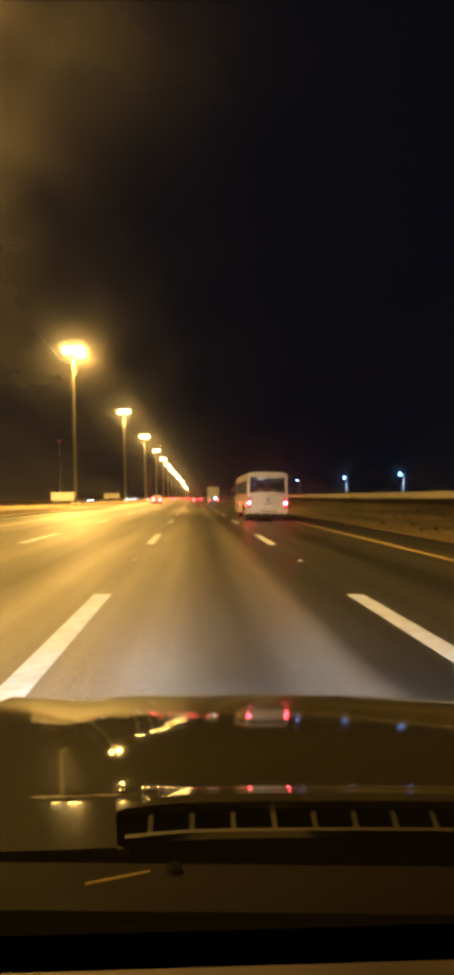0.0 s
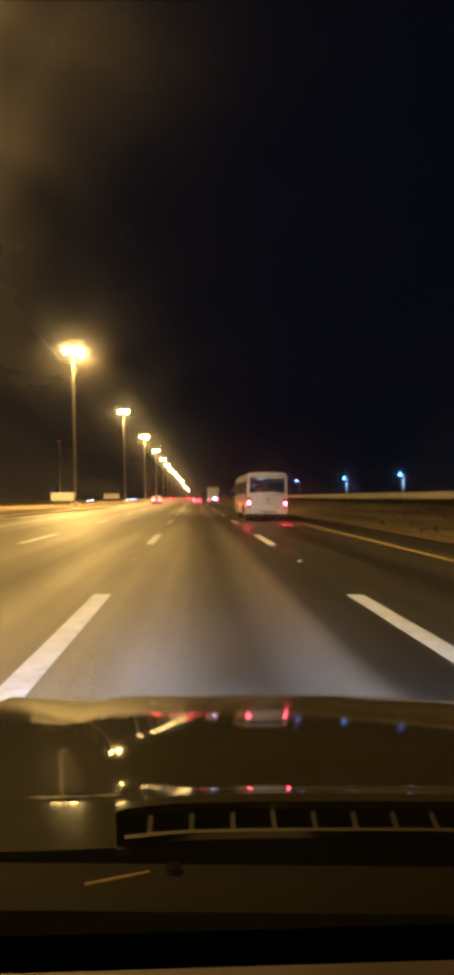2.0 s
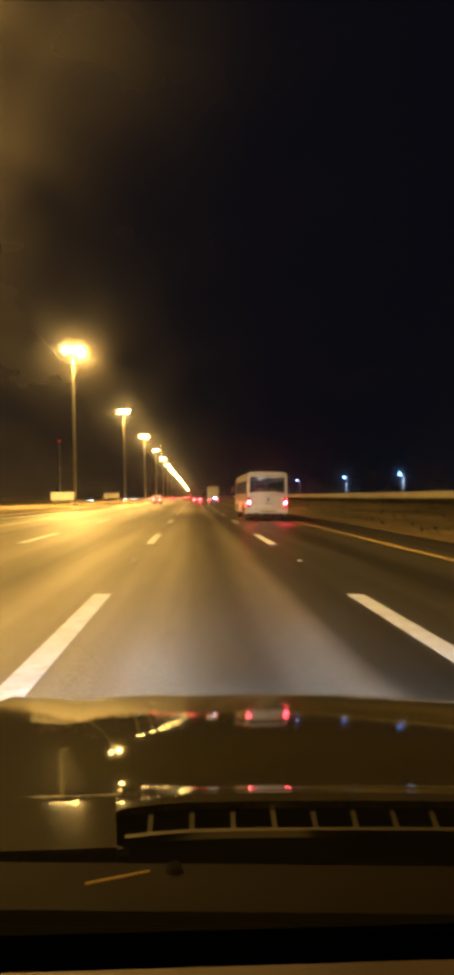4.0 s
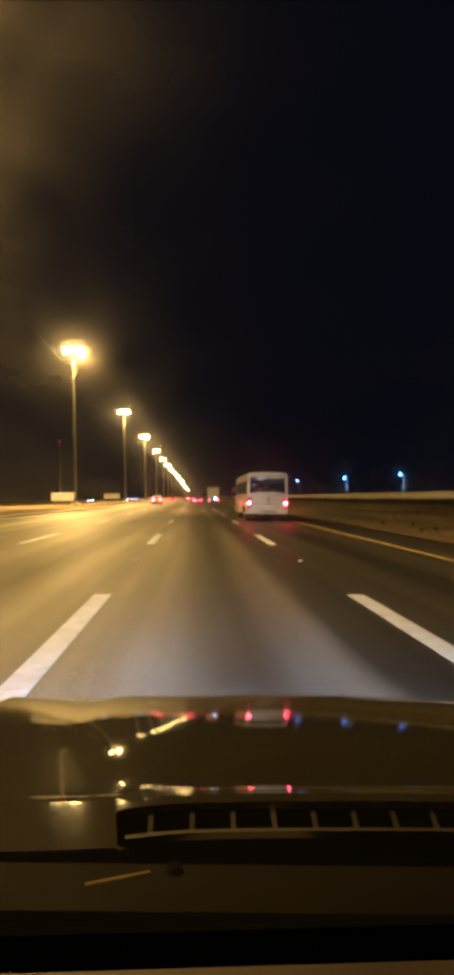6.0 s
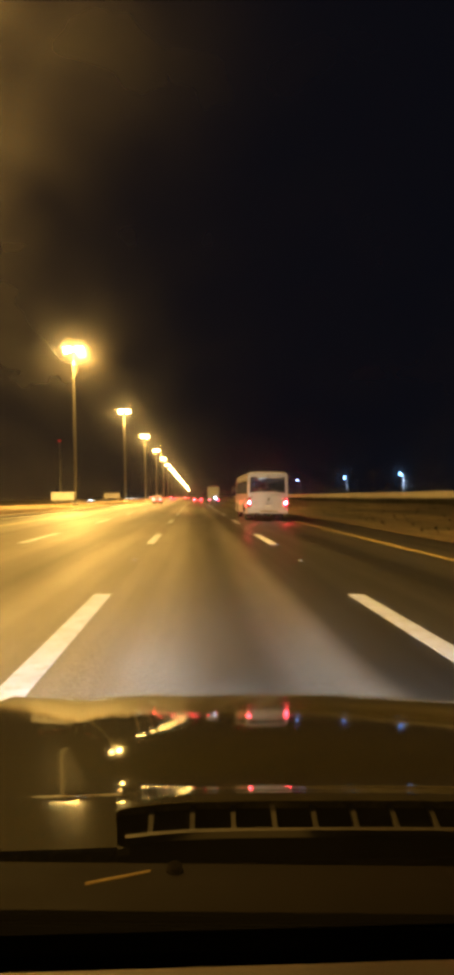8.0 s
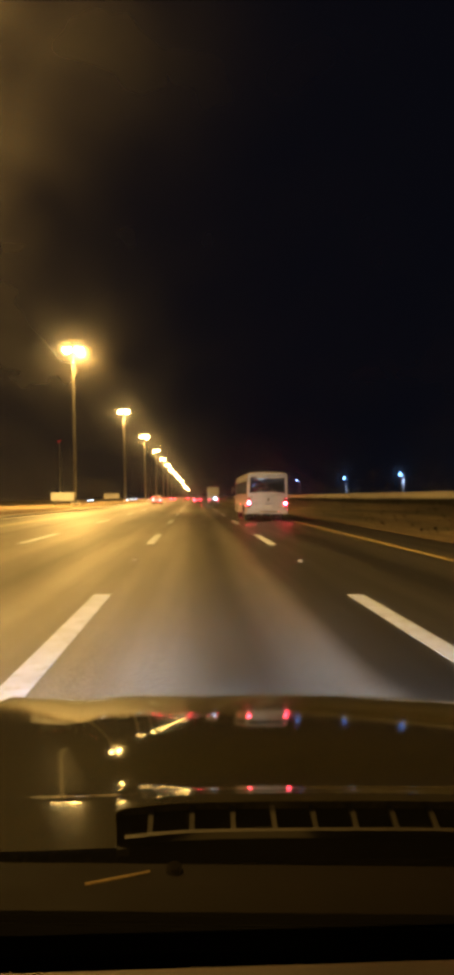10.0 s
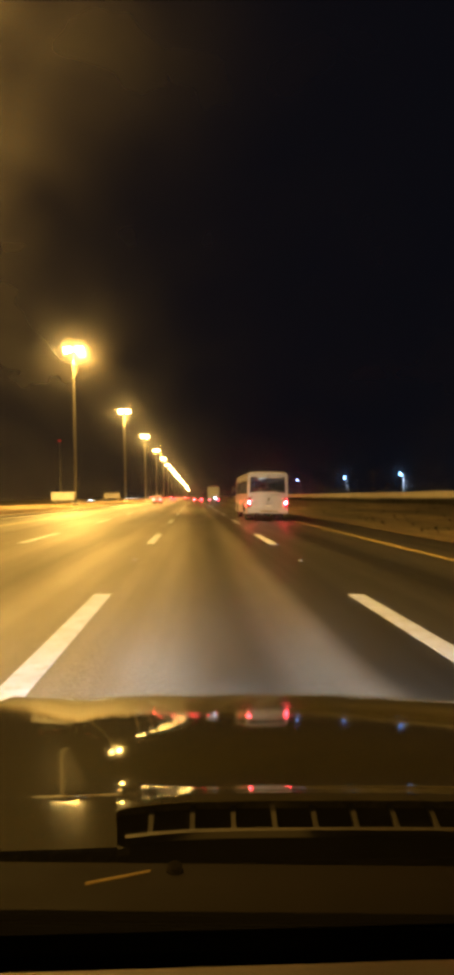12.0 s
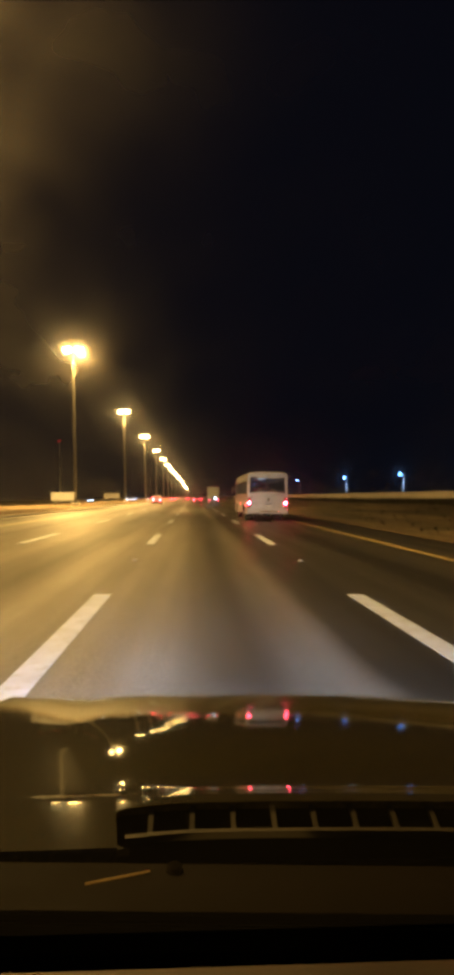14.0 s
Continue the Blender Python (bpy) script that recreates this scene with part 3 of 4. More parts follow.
def bus():
    L, W, H, Z0 = 10.2, 2.42, 2.98, 0.42
    b = thing("bus", (4.27, 36.5, road_z(4.27)), "white passenger bus with lit red tail lights on the road", "bus")
    b.matrix_basis = b.matrix_basis @ pose(0, 0, 0, 0, 1.72, 0)
    hw = W / 2
    zr = H - 0.2
    taper = lambda z: hw - 0.07 * max(0, (z - 1.5) / 1.4)
    # side walls with window openings and wheel cut-outs
    wins = []
    y = 0.45
    for k in range(8):
        wins.append((y, y + 1.02))
        y += 1.14
    cut = sorted({0.06, L - 0.06, 1.75, 2.75, 7.6, 8.6, *[v for w in wins for v in w]})
    for s in (-1, 1):
        skip = lambda u, v: (1.62 < v < 2.42 and any(a < u < c for a, c in wins)) or (v < 0.95 and (1.75 < u < 2.75 or 7.6 < u < 8.6))
        part("side_wall", lattice(cut, [Z0, 0.95, 1.2, 1.62, 2.42, zr], skip, lambda u, v: (s * taper(v), u, v), (-s * 0.05, 0, 0)), BUS_WHITE, b)
        for a, c in wins:
            w = part("window", lattice([a + .004, a + 0.035, (a + c) / 2 - .015, (a + c) / 2 + .015, c - 0.035, c - .004], [1.624, 1.655, 2.385, 2.416],
                                       lambda u, v: 1.655 < v < 2.385 and abs(u - (a + c) / 2) > 0.015 and a + .035 < u < c - .035,
                                       lambda u, v: (s * (taper(v) + 0.006), u, v), (-s * 0.04, 0, 0)), BLACK, b, "dark framed sliding window")
            part("glass", lattice([a + 0.03, c - 0.03], [1.65, 2.39], lambda u, v: False, lambda u, v: (s * (taper(v) - 0.02), u, v), (-s * 0.006, 0, 0)), DARK_GLASS, w)
        part("rub_rail", box((s * hw - 0.012, 0.1, 1.18), (s * hw + 0.012, L - 0.1, 1.23), 0.005), BUS_WHITE, b)
        for yy in (2.25, 8.1):
            arch = [(s * hw, yy + 0.56 * math.cos(a), 0.48 + 0.56 * math.sin(a)) for a in [math.pi * i / 12 for i in range(13)]]
            inner = [(s * hw, yy + 0.50 * math.cos(a), 0.48 + 0.50 * math.sin(a)) for a in [math.pi * i / 12 for i in range(13)]]
            part("wheel_arch", loft([[(p[0] + s * 0.02, p[1], p[2]), (q[0] + s * 0.02, q[1], q[2]), (q[0] - s * 0.4, q[1], q[2]), (p[0] - s * 0.4, p[1], p[2])] for p, q in zip(arch, inner)]), BLACK, b)
        part("side_marker", box((s * hw - 0.02, 4.7, 0.98), (s * hw + 0.025, 4.86, 1.04), 0.008), TAIL, b, "small side marker light")
        part("side_marker", box((s * hw - 0.02, 0.45, 0.86), (s * hw + 0.025, 0.58, 0.92), 0.008), TAIL, b, "small side marker light")
    # rear wall, slightly bowed, with a wide window
    def rear(u, v):
        return (u * taper(v) / hw, 0.05 * (u / hw) ** 2 + 0.06 * max(0, v - 1.5) / 1.4, v)
    us = [-hw + 0.05, -1.02, -0.6, 0, 0.6, 1.02, hw - 0.05]
    part("rear_wall", lattice(us, [0.5, 0.75, 1.2, 1.74, 2.55, 2.75, zr], lambda u, v: abs(u) < 1.02 and 1.74 < v < 2.55, rear, (0, 0.06, 0)), BUS_WHITE, b)
    rw = part("rear_window", lattice([-1.07, -1.0, 1.0, 1.07], [1.69, 1.76, 2.53, 2.60], lambda u, v: abs(u) < 1 and 1.76 < v < 2.53,
                                     lambda u, v: (rear(u, v)[0], rear(u, v)[1] - 0.018, v), (0, 0.07, 0)), BLACK, b, "black rubber window seal")
    part("glass", lattice([-1.005, -0.5, 0, 0.5, 1.005], [1.755, 2.535], lambda u, v: False, lambda u, v: (rear(u, v)[0], rear(u, v)[1] + 0.02, v), (0, 0.006, 0)), DARK_GLASS, rw)
    for s in (-1, 1):
        post = [(s * hw, 0.1), (s * (hw - 0.012), 0.05), (s * (hw - 0.05), 0.012), (s * (hw - 0.12), 0.0), (s * (hw - 0.12), 0.06), (s * (hw - 0.06), 0.12)]
        part("corner_post", loft([[(x * taper(z) / hw, y + 0.05 + 0.06 * max(0, z - 1.5) / 1.4 - 0.02, z) for x, y in post] for z in (0.48, 1.5, 2.0, zr)]), BUS_WHITE, b, smooth=True)
        post = [(x, L - y) for x, y in post]
        part("corner_post", loft([[(x * taper(z) / hw, y, z) for x, y in post] for z in (0.48, 1.5, 2.0, zr)]), BUS_WHITE, b, smooth=True)
    # domed roof
    rings = []
    for y, drop in ((0.02, 0.12), (0.08, 0.04), (0.3, 0.0), (L - 0.4, 0.0), (L - 0.1, 0.06), (L, 0.16)):
        top = [(taper(zr) * math.copysign(abs(math.cos(a)) ** 0.45, math.cos(a)), y, zr - 0.012 + (0.16 - drop) * math.sin(a) ** 0.8) for a in [math.pi * i / 16 for i in range(17)]]
        rings.append(top + [(-taper(zr), y, zr - 0.03), (taper(zr), y, zr - 0.03)])
    part("roof", loft(rings), BUS_WHITE, b, smooth=True)
    part("front_wall", lattice([-hw + .03, -1.05, 1.05, hw - .03], [0.45, 1.35, 2.5, zr], lambda u, v: abs(u) < 1.05 and 1.35 < v < 2.5, lambda u, v: (u * taper(v) / hw, L - 0.02, v), (0, -0.05, 0)), BUS_WHITE, b)
    part("windscreen", box((-1.06, L - 0.05, 1.34), (1.06, L - 0.04, 2.51)), DARK_GLASS, b)
    part("floor_pan", box((-hw + 0.08, 0.15, 0.5), (hw - 0.08, L - 0.15, 0.6)), BLACK, b)
    part("chassis", box((-0.55, 0.5, 0.36), (0.55, L - 0.6, 0.52), 0.03), BLACK, b)
    bm = tube((-0.8, 2.25, 0.48), (0.8, 2.25, 0.48), 0.09)
    bmesh.ops.create_uvsphere(bm, u_segments=12, v_segments=8, radius=0.24, matrix=Matrix.Translation((0, 2.25, 0.48)))
    part("axle", bm, BLACK, b)
    part("exhaust", tube((-0.3, 0.12, 0.4), (-0.3, 1.4, 0.42), 0.05), GALV, b)
    for s in (-1, 1):
        part("mud_flap", box((s * 0.92 - 0.24, 1.56, 0.16), (s * 0.92 + 0.24, 1.58, 0.6)), RUBBER, b)
        wheel(b, s * 1.0, 2.25, 0.48, 0.30, s)
        wheel(b, s * 0.7, 2.25, 0.48, 0.24, s)
        wheel(b, s * 1.0, 8.1, 0.48, 0.28, s)
    part("bumper", box((-hw + 0.02, -0.06, 0.46), (hw - 0.02, 0.08, 0.74), 0.035, 3), BUS_WHITE, b, smooth=False)
    # engine lid with its seam, two rows of small holes, a badge and catches
    part("engine_lid", lattice([-0.78, -0.2, 0.2, 0.78], [0.8, 1.2, 1.55], lambda u, v: False, lambda u, v: (u, rear(u, v)[1] - 0.012, v), (0, 0.03, 0)), BUS_WHITE, b)
    for z in (1.08, 1.5):
        for k in range(7):
            part("vent_hole", tube((-0.38 + k * 0.125, -0.018, z), (-0.38 + k * 0.125, 0.0, z), 0.02, seg=8), INK, b)
    bm = tube((0.06, -0.028, 1.3), (0.06, 0.0, 1.3), 0.135, seg=24)
    part("badge", bm, GALV, b, "round dull metal badge")
    part("badge_hub", tube((0.06, -0.036, 1.3), (0.06, -0.02, 1.3), 0.075, seg=20), INK, b)
    bm = box((0.22, -0.02, 1.555), (0.95, 0.0, 1.58), 0.004)
    add_tube(bm, (0.6, -0.035, 1.585), (0.6, 0.01, 1.585), 0.04, seg=10)
    part("rear_wiper", bm, BLACK, b)
    part("plate_lamp", box((-0.12, -0.06, 0.985), (0.2, -0.005, 1.01), 0.006), BLACK, b)
    plate = part("number_plate", box((-0.15, -0.03, 0.83), (0.17, -0.008, 0.97), 0.006), PLATE, b, "white number plate")
    for k in range(4):
        part("plate_mark", box((-0.12 + k * 0.07, -0.034, 0.875), (-0.08 + k * 0.07, -0.029, 0.925)), INK, plate)
    for k in range(11):
        part("lettering_bar", box((-0.42 + k * 0.09, -0.066, 0.56), (-0.355 + k * 0.09, -0.058, 0.63)), INK, b)
    part("bumper_strip", box((-0.45, -0.062, 0.545), (0.62, -0.05, 0.645), 0.004), YELLOW_LINE, b, "yellow reflective strip with dark lettering bars")
    part("catch", box((-0.9, -0.02, 1.06), (-0.58, 0.0, 1.085), 0.004), INK, b)
    part("catch", box((-0.72, -0.02, 1.6), (-0.58, 0.0, 1.62), 0.004), INK, b)
    part("sticker", box((-1.0, -0.012, 1.42), (-0.85, -0.002, 1.52)), YELLOW_LINE, b, "small yellow reflective sticker")
    part("roof_lamp", tube((0.02, 0.03, 2.68), (0.02, 0.12, 2.68), 0.05, seg=12), INK, b, "small dark roof marker lamp")
    for s in (-1, 1):
        x = s * (hw - 0.13)
        cl = part("tail_light", box((x - 0.085, -0.02, 0.8), (x + 0.085, 0.09, 1.42), 0.02), RED_LENS, b, "tall red tail light cluster, lit")
        part("lit_lens", box((x - 0.06, -0.035, 1.02), (x + 0.06, 0.0, 1.17), 0.02), TAIL_HOT, cl, "brightly lit red lamp")
        part("upper_lens", box((x - 0.065, -0.03, 1.24), (x + 0.065, 0.0, 1.38), 0.012), RED_LENS, cl)
        part("lower_lens", box((x - 0.065, -0.03, 0.84), (x + 0.065, 0.0, 0.95), 0.012), RED_LENS, cl)
    part("ceiling_lamp", box((0.25, 0.9, zr - 0.1), (0.55, 8.5, zr - 0.05), 0.01), glow("bus_ceiling_light", (0.8, 0.9, 1.0), 1.3), b, "faintly glowing ceiling lamp")
    # rows of seats, seen through the glass
    for r in range(9):
        for x in (-0.82, -0.38, 0.38, 0.82):
            yy = 0.75 + r * 1.0
            seat = part("seat", box((x - 0.2, yy, 0.62), (x + 0.2, yy + 0.45, 1.08), 0.04), SEAT, b)
            part("seat_back", box((x - 0.2, yy - 0.06, 1.05), (x + 0.2, yy + 0.06, 1.78), 0.05), SEAT, seat)
            part("headrest", box((x - 0.14, yy - 0.07, 1.76), (x + 0.14, yy + 0.05, 1.96), 0.04), SEAT_COVER if (r + int(x * 10)) % 3 == 0 else SEAT, seat)
    for s in (-1, 1):
        bm = box((s * hw + (0.02 if s > 0 else -0.3), L - 0.06, 1.75), (s * hw + (0.3 if s > 0 else -0.02), L + 0.02, 2.2), 0.03)
        part("wing_mirror", bm, BLACK, b)
    return b


def passenger_car(name, at, label, paint, group="", back_lit=True, front_lit=False, turn=0.0, tall=1.0):
    """A five-door car, 4.5 m long, its tail at the origin."""
    c = thing(name, at, label, "car", group, turn=turn)
    L, hw = 4.5, 0.9

    def section(y, w, zb, zt, crown, n=14):
        pts = []
        for i in range(n + 1):
            a = math.pi * i / n
            cx, sx = math.cos(a), math.sin(a)
            pts.append((w * math.copysign(abs(cx) ** 0.35, cx), y, zb + (zt - zb) * sx ** 0.55 + crown * max(0, sx) ** 3))
        return pts
    T = tall
    body = [(0.0, 0.72, 0.42, 0.80 * T), (0.05, 0.82, 0.36, 0.92 * T), (0.25, 0.88, 0.28, 0.98 * T), (0.9, 0.9, 0.22, 0.98 * T), (2.0, 0.9, 0.2, 0.95 * T),
            (3.0, 0.9, 0.2, 0.93 * T), (3.6, 0.89, 0.22, 0.88 * T), (4.15, 0.85, 0.26, 0.78 * T), (4.4, 0.76, 0.34, 0.66 * T), (4.5, 0.6, 0.42, 0.58 * T)]
    part("body", loft([section(y, w, zb, zt, 0.02) for y, w, zb, zt in body]), paint, c, smooth=True)
    cabin = [(0.18, 0.70, 1.02), (0.42, 0.71, 1.28), (0.85, 0.70, 1.46), (1.5, 0.69, 1.52), (2.2, 0.69, 1.5), (2.7, 0.70, 1.34), (3.35, 0.72, 0.94)]
    part("cabin_glass", loft([section(y, w, 0.85 * T, z * T, 0.0) for y, w, z in cabin]), CAR_GLASS, c, "dark window glass", smooth=True)
    roof = [(0.62, 0.55, 1.40), (0.9, 0.60, 1.475), (1.5, 0.61, 1.525), (2.1, 0.60, 1.51), (2.35, 0.57, 1.47)]
    part("roof", loft([section(y, w, (z - 0.05) * T, z * T, 0.012, 10) for y, w, z in roof]), paint, c, smooth=True)
    for s in (-1, 1):
        for (ya, za), (yb, zb) in (((0.2, 0.98), (0.75, 1.45)), ((1.55, 0.95), (1.55, 1.5)), ((2.35, 1.48), (3.3, 0.95))):
            part("pillar", tube((s * 0.775, ya, za * T), (s * 0.62, yb, zb * T), 0.045, 0.04, 8), paint if ya != 1.55 else BLACK, c)
        mir = bmesh.new()
        bmesh.ops.create_uvsphere(mir, u_segments=10, v_segments=8, radius=1, matrix=Matrix.Translation((s * 1.0, 2.85, 1.0 * T)) @ Matrix.Diagonal((0.13, 0.07, 0.085, 1)))
        part("wing_mirror", mir, BLACK, c, smooth=True)
        for yy in (0.85, 3.55):
            bm = tube((s * 0.80, yy, 0.34), (s * 0.905, yy, 0.34), 0.40, 0.385, 24)
            part("wheel_arch", bm, SHADE_AND_TRIM, c)
            wheel(c, s * 0.81, yy, 0.33, 0.22, s)
        part("door_handle", box((s * 0.885, 1.5, 0.80 * T), (s * 0.915, 1.7, 0.83 * T), 0.008), paint, c)
        part("sill", box((s * 0.80 - 0.06, 1.25, 0.17), (s * 0.80 + 0.08, 3.15, 0.27), 0.03), BLACK, c)
        lit = part("tail_light", box((s * 0.66 - 0.16, -0.02, 0.74 * T), (s * 0.66 + 0.16, 0.28, 0.90 * T), 0.035), TAIL if back_lit else RED_LENS, c, "red tail light")
        if back_lit:
            part("lit_lens", box((s * 0.62 - 0.12, -0.035, 0.76 * T), (s * 0.62 + 0.12, 0.0, 0.85 * T), 0.012), TAIL_HOT, lit)
        part("reflector", box((s * 0.62 - 0.1, -0.03, 0.40), (s * 0.62 + 0.1, 0.1, 0.45), 0.01), TAIL if back_lit else RED_LENS, c)
        hb = bmesh.new()
        bmesh.ops.create_uvsphere(hb, u_segments=10, v_segments=8, radius=1, matrix=Matrix.Translation((s * 0.6, 4.33, 0.6 * T)) @ Matrix.Diagonal((0.24, 0.18, 0.13, 1)))
        part("headlight", hb, HEAD if front_lit else CAR_GLASS, c, "lit white headlight" if front_lit else "", smooth=True)
    part("bumper", box((-0.8, -0.05, 0.28), (0.8, 0.25, 0.46), 0.05, 3), BLACK, c)
    pl = part("number_plate", box((-0.26, -0.03, 0.6), (0.26, 0.03, 0.71), 0.006), PLATE, c)
    for k in range(5):
        part("plate_mark", box((-0.2 + k * 0.085, -0.034, 0.63), (-0.145 + k * 0.085, -0.029, 0.68)), INK, pl)
    return c


def lorry(at):
    t = thing("lorry", at, "pale box lorry far ahead with small lit tail lights", "lorry")
    part("cargo_box", box((-1.25, 0, 1.0), (1.25, 7.0, 3.6), 0.05), BUS_WHITE, t)
    part("rear_doors", lattice([-1.15, -0.02, 0.02, 1.15], [1.1, 3.5], lambda u, v: abs(u) < 0.02, lambda u, v: (u, -0.03, v), (0, 0.03, 0)), BOARD, t)
    part("cab", box((-1.2, 7.2, 0.6), (1.2, 9.2, 2.9), 0.12, 3), CAR_WHITE, t)
    part("chassis", box((-0.5, 0.1, 0.6), (0.5, 8.8, 1.0), 0.03), BLACK, t)
    part("under_run_bar", box((-1.2, -0.02, 0.5), (1.2, 0.08, 0.66), 0.02), GALV, t)
    for s in (-1, 1):
        part("tail_light", box((s * 1.0 - 0.16, -0.05, 0.72), (s * 1.0 + 0.16, 0.0, 0.9), 0.02), TAIL, t)
        wheel(t, s * 1.05, 1.6, 0.5, 0.3, s)
        wheel(t, s * 1.05, 7.9, 0.5, 0.3, s)
    part("work_lamp", box((0.1, -0.06, 1.0), (0.6, -0.02, 1.3), 0.03), HEAD, t, "cool white work lamp")


bus()
passenger_car("car", (-3.15, -5.2, road_z(-3.15)), "white five-door car with glowing red tail lights on the road", CAR_WHITE, tall=1.05)
passenger_car("car", (-7.0, 118, road_z(-7.0)), "white car far ahead with lit tail lights", CAR_WHITE, "cars ahead")
passenger_car("car", (0.7, 132, road_z(0.7)), "dark car far ahead with lit tail lights", CAR_DARK, "cars ahead")
passenger_car("car", (-3.2, 240, road_z(-3.2)), "silver car far ahead with lit tail lights", CAR_SILVER, "cars ahead")
for x, y, paint in ((0.6, 265, CAR_WHITE), (-3.1, 315, CAR_DARK), (0.6, 360, CAR_SILVER)):
    passenger_car("car", (x, y, road_z(x)), "car in the distance with lit red tail lights", paint, "cars ahead")
passenger_car("car", (-7.0, 205, road_z(-7.0)), "dark car far ahead with lit tail lights", CAR_DARK, "cars ahead")
lorry((4.4, 140, road_z(4.4)))
for x, y in ((-37, 229), (-34, 318), (-38, 386), (-34, 372), (-38, 528), (-34, 640)):
    passenger_car("car", (x, y, 0.36), "oncoming car with lit white headlights beyond the median", CAR_SILVER, "oncoming cars", back_lit=False, front_lit=True, turn=180)


# ---- the car that carries the lens ----
# slope of the bonnet, in degrees down towards its nose, along the car; the steep stretch near 1.12 is a crease
BONNET_FALL = ((0.80, 6.0), (0.885, 6.0), (1.074, 5.4), (1.084, 12.5), (1.10, 11.5), (1.125, 12.5), (1.16, 7.8), (1.19, 5.2), (1.25, 0.1), (1.32, 3.4),
               (1.40, 5.3), (1.5, 7.4), (1.6, 8.4), (1.75, 9.1), (1.97, 9.8), (2.10, 14), (2.16, 32), (2.22, 70), (2.5, 75))
# the same for the lower panel on the left of its raised middle
SIDE_FALL = ((0.80, 5.5), (1.086, 5.3), (1.095, 10.8), (1.125, 13), (1.15, 7.6), (1.25, 6.9), (1.4, 6.3), (1.58, 8.0), (1.7, 9.9), (1.95, 10.4), (2.07, 10.9), (2.17, 14), (2.22, 32), (2.28, 70), (2.5, 75))
# slopes across the middle and the left panel, in degrees up to the right
BONNET_LEAN = ((-9, 14), (-0.3, 14), (0, 0), (1.2, -5.3))
SIDE_LEAN = ((-9, -2.9), (-0.55, -2.9), (-0.19, 1.6), (-0.165, 1.6), (-0.14, -8), (1.2, -8))
BONNET_TOP = 0.915
CAR_MID = 0.30


def summed(knots, lo, hi, step):
    """Heights from slopes in degrees, as two rows for interpolation."""
    at = np.arange(lo, hi, step)
    slope = np.tan(np.radians(np.interp(at, [k[0] for k in knots], [k[1] for k in knots])))
    return at, np.concatenate([[0], np.cumsum((slope[1:] + slope[:-1]) / 2 * step)])


fall_y, fall_z = summed(BONNET_FALL, 0.80, 2.46, 0.0025)
side_y, side_z = summed(SIDE_FALL, 0.80, 2.46, 0.0025)
lean_x, lean_z = summed(BONNET_LEAN, -1.6, 1.6, 0.0025)
side_x, side_up = summed(SIDE_LEAN, -1.6, 1.6, 0.0025)


def bonnet_middle(x, y):
    # the nose droops a little more on the left
    droop = 0.0152 * max(0.0, y - 1.46) * min(1.0, max(0.0, (0.34 - x) / 0.36))
    z = - droop + BONNET_TOP - np.interp(y, fall_y, fall_z) + np.interp(0.885, fall_y, fall_z)
    return float(z + np.interp(x + 0.149 * (y - 1.2) + 0.03, lean_x, lean_z) - np.interp(0.283, lean_x, lean_z))


def bonnet_side(x, y):
    return float(0.8905 - np.interp(y, side_y, side_z) + np.interp(1.05, side_y, side_z) + np.interp(x, side_x, side_up) - np.interp(-0.2, side_x, side_up))


def bonnet_blend(x, y):
    """The crease between the two panels fades towards the nose."""
    k = 0.0005 + 0.024 * min(1.0, max(0.0, (y - 1.4) / 0.25))
    return max(0.0, k - abs(bonnet_middle(x, y) - bonnet_side(x, y))) ** 2 / (4 * k)


def bonnet_z(x, y):
    return max(bonnet_middle(x, y), bonnet_side(x, y)) + bonnet_blend(x, y)


VENT = (-0.146, 0.762, 0.872, 1.046)


def vent_x(u, v):
    """The vent's sides spread a little towards the nose."""
    return u - 0.135 * (min(v, 1.046) - 0.895) * (1 if u < 0.3 else -1 if u > 0.31 else 0)


def cowl_y(x, y):
    return y - 0.054 * x


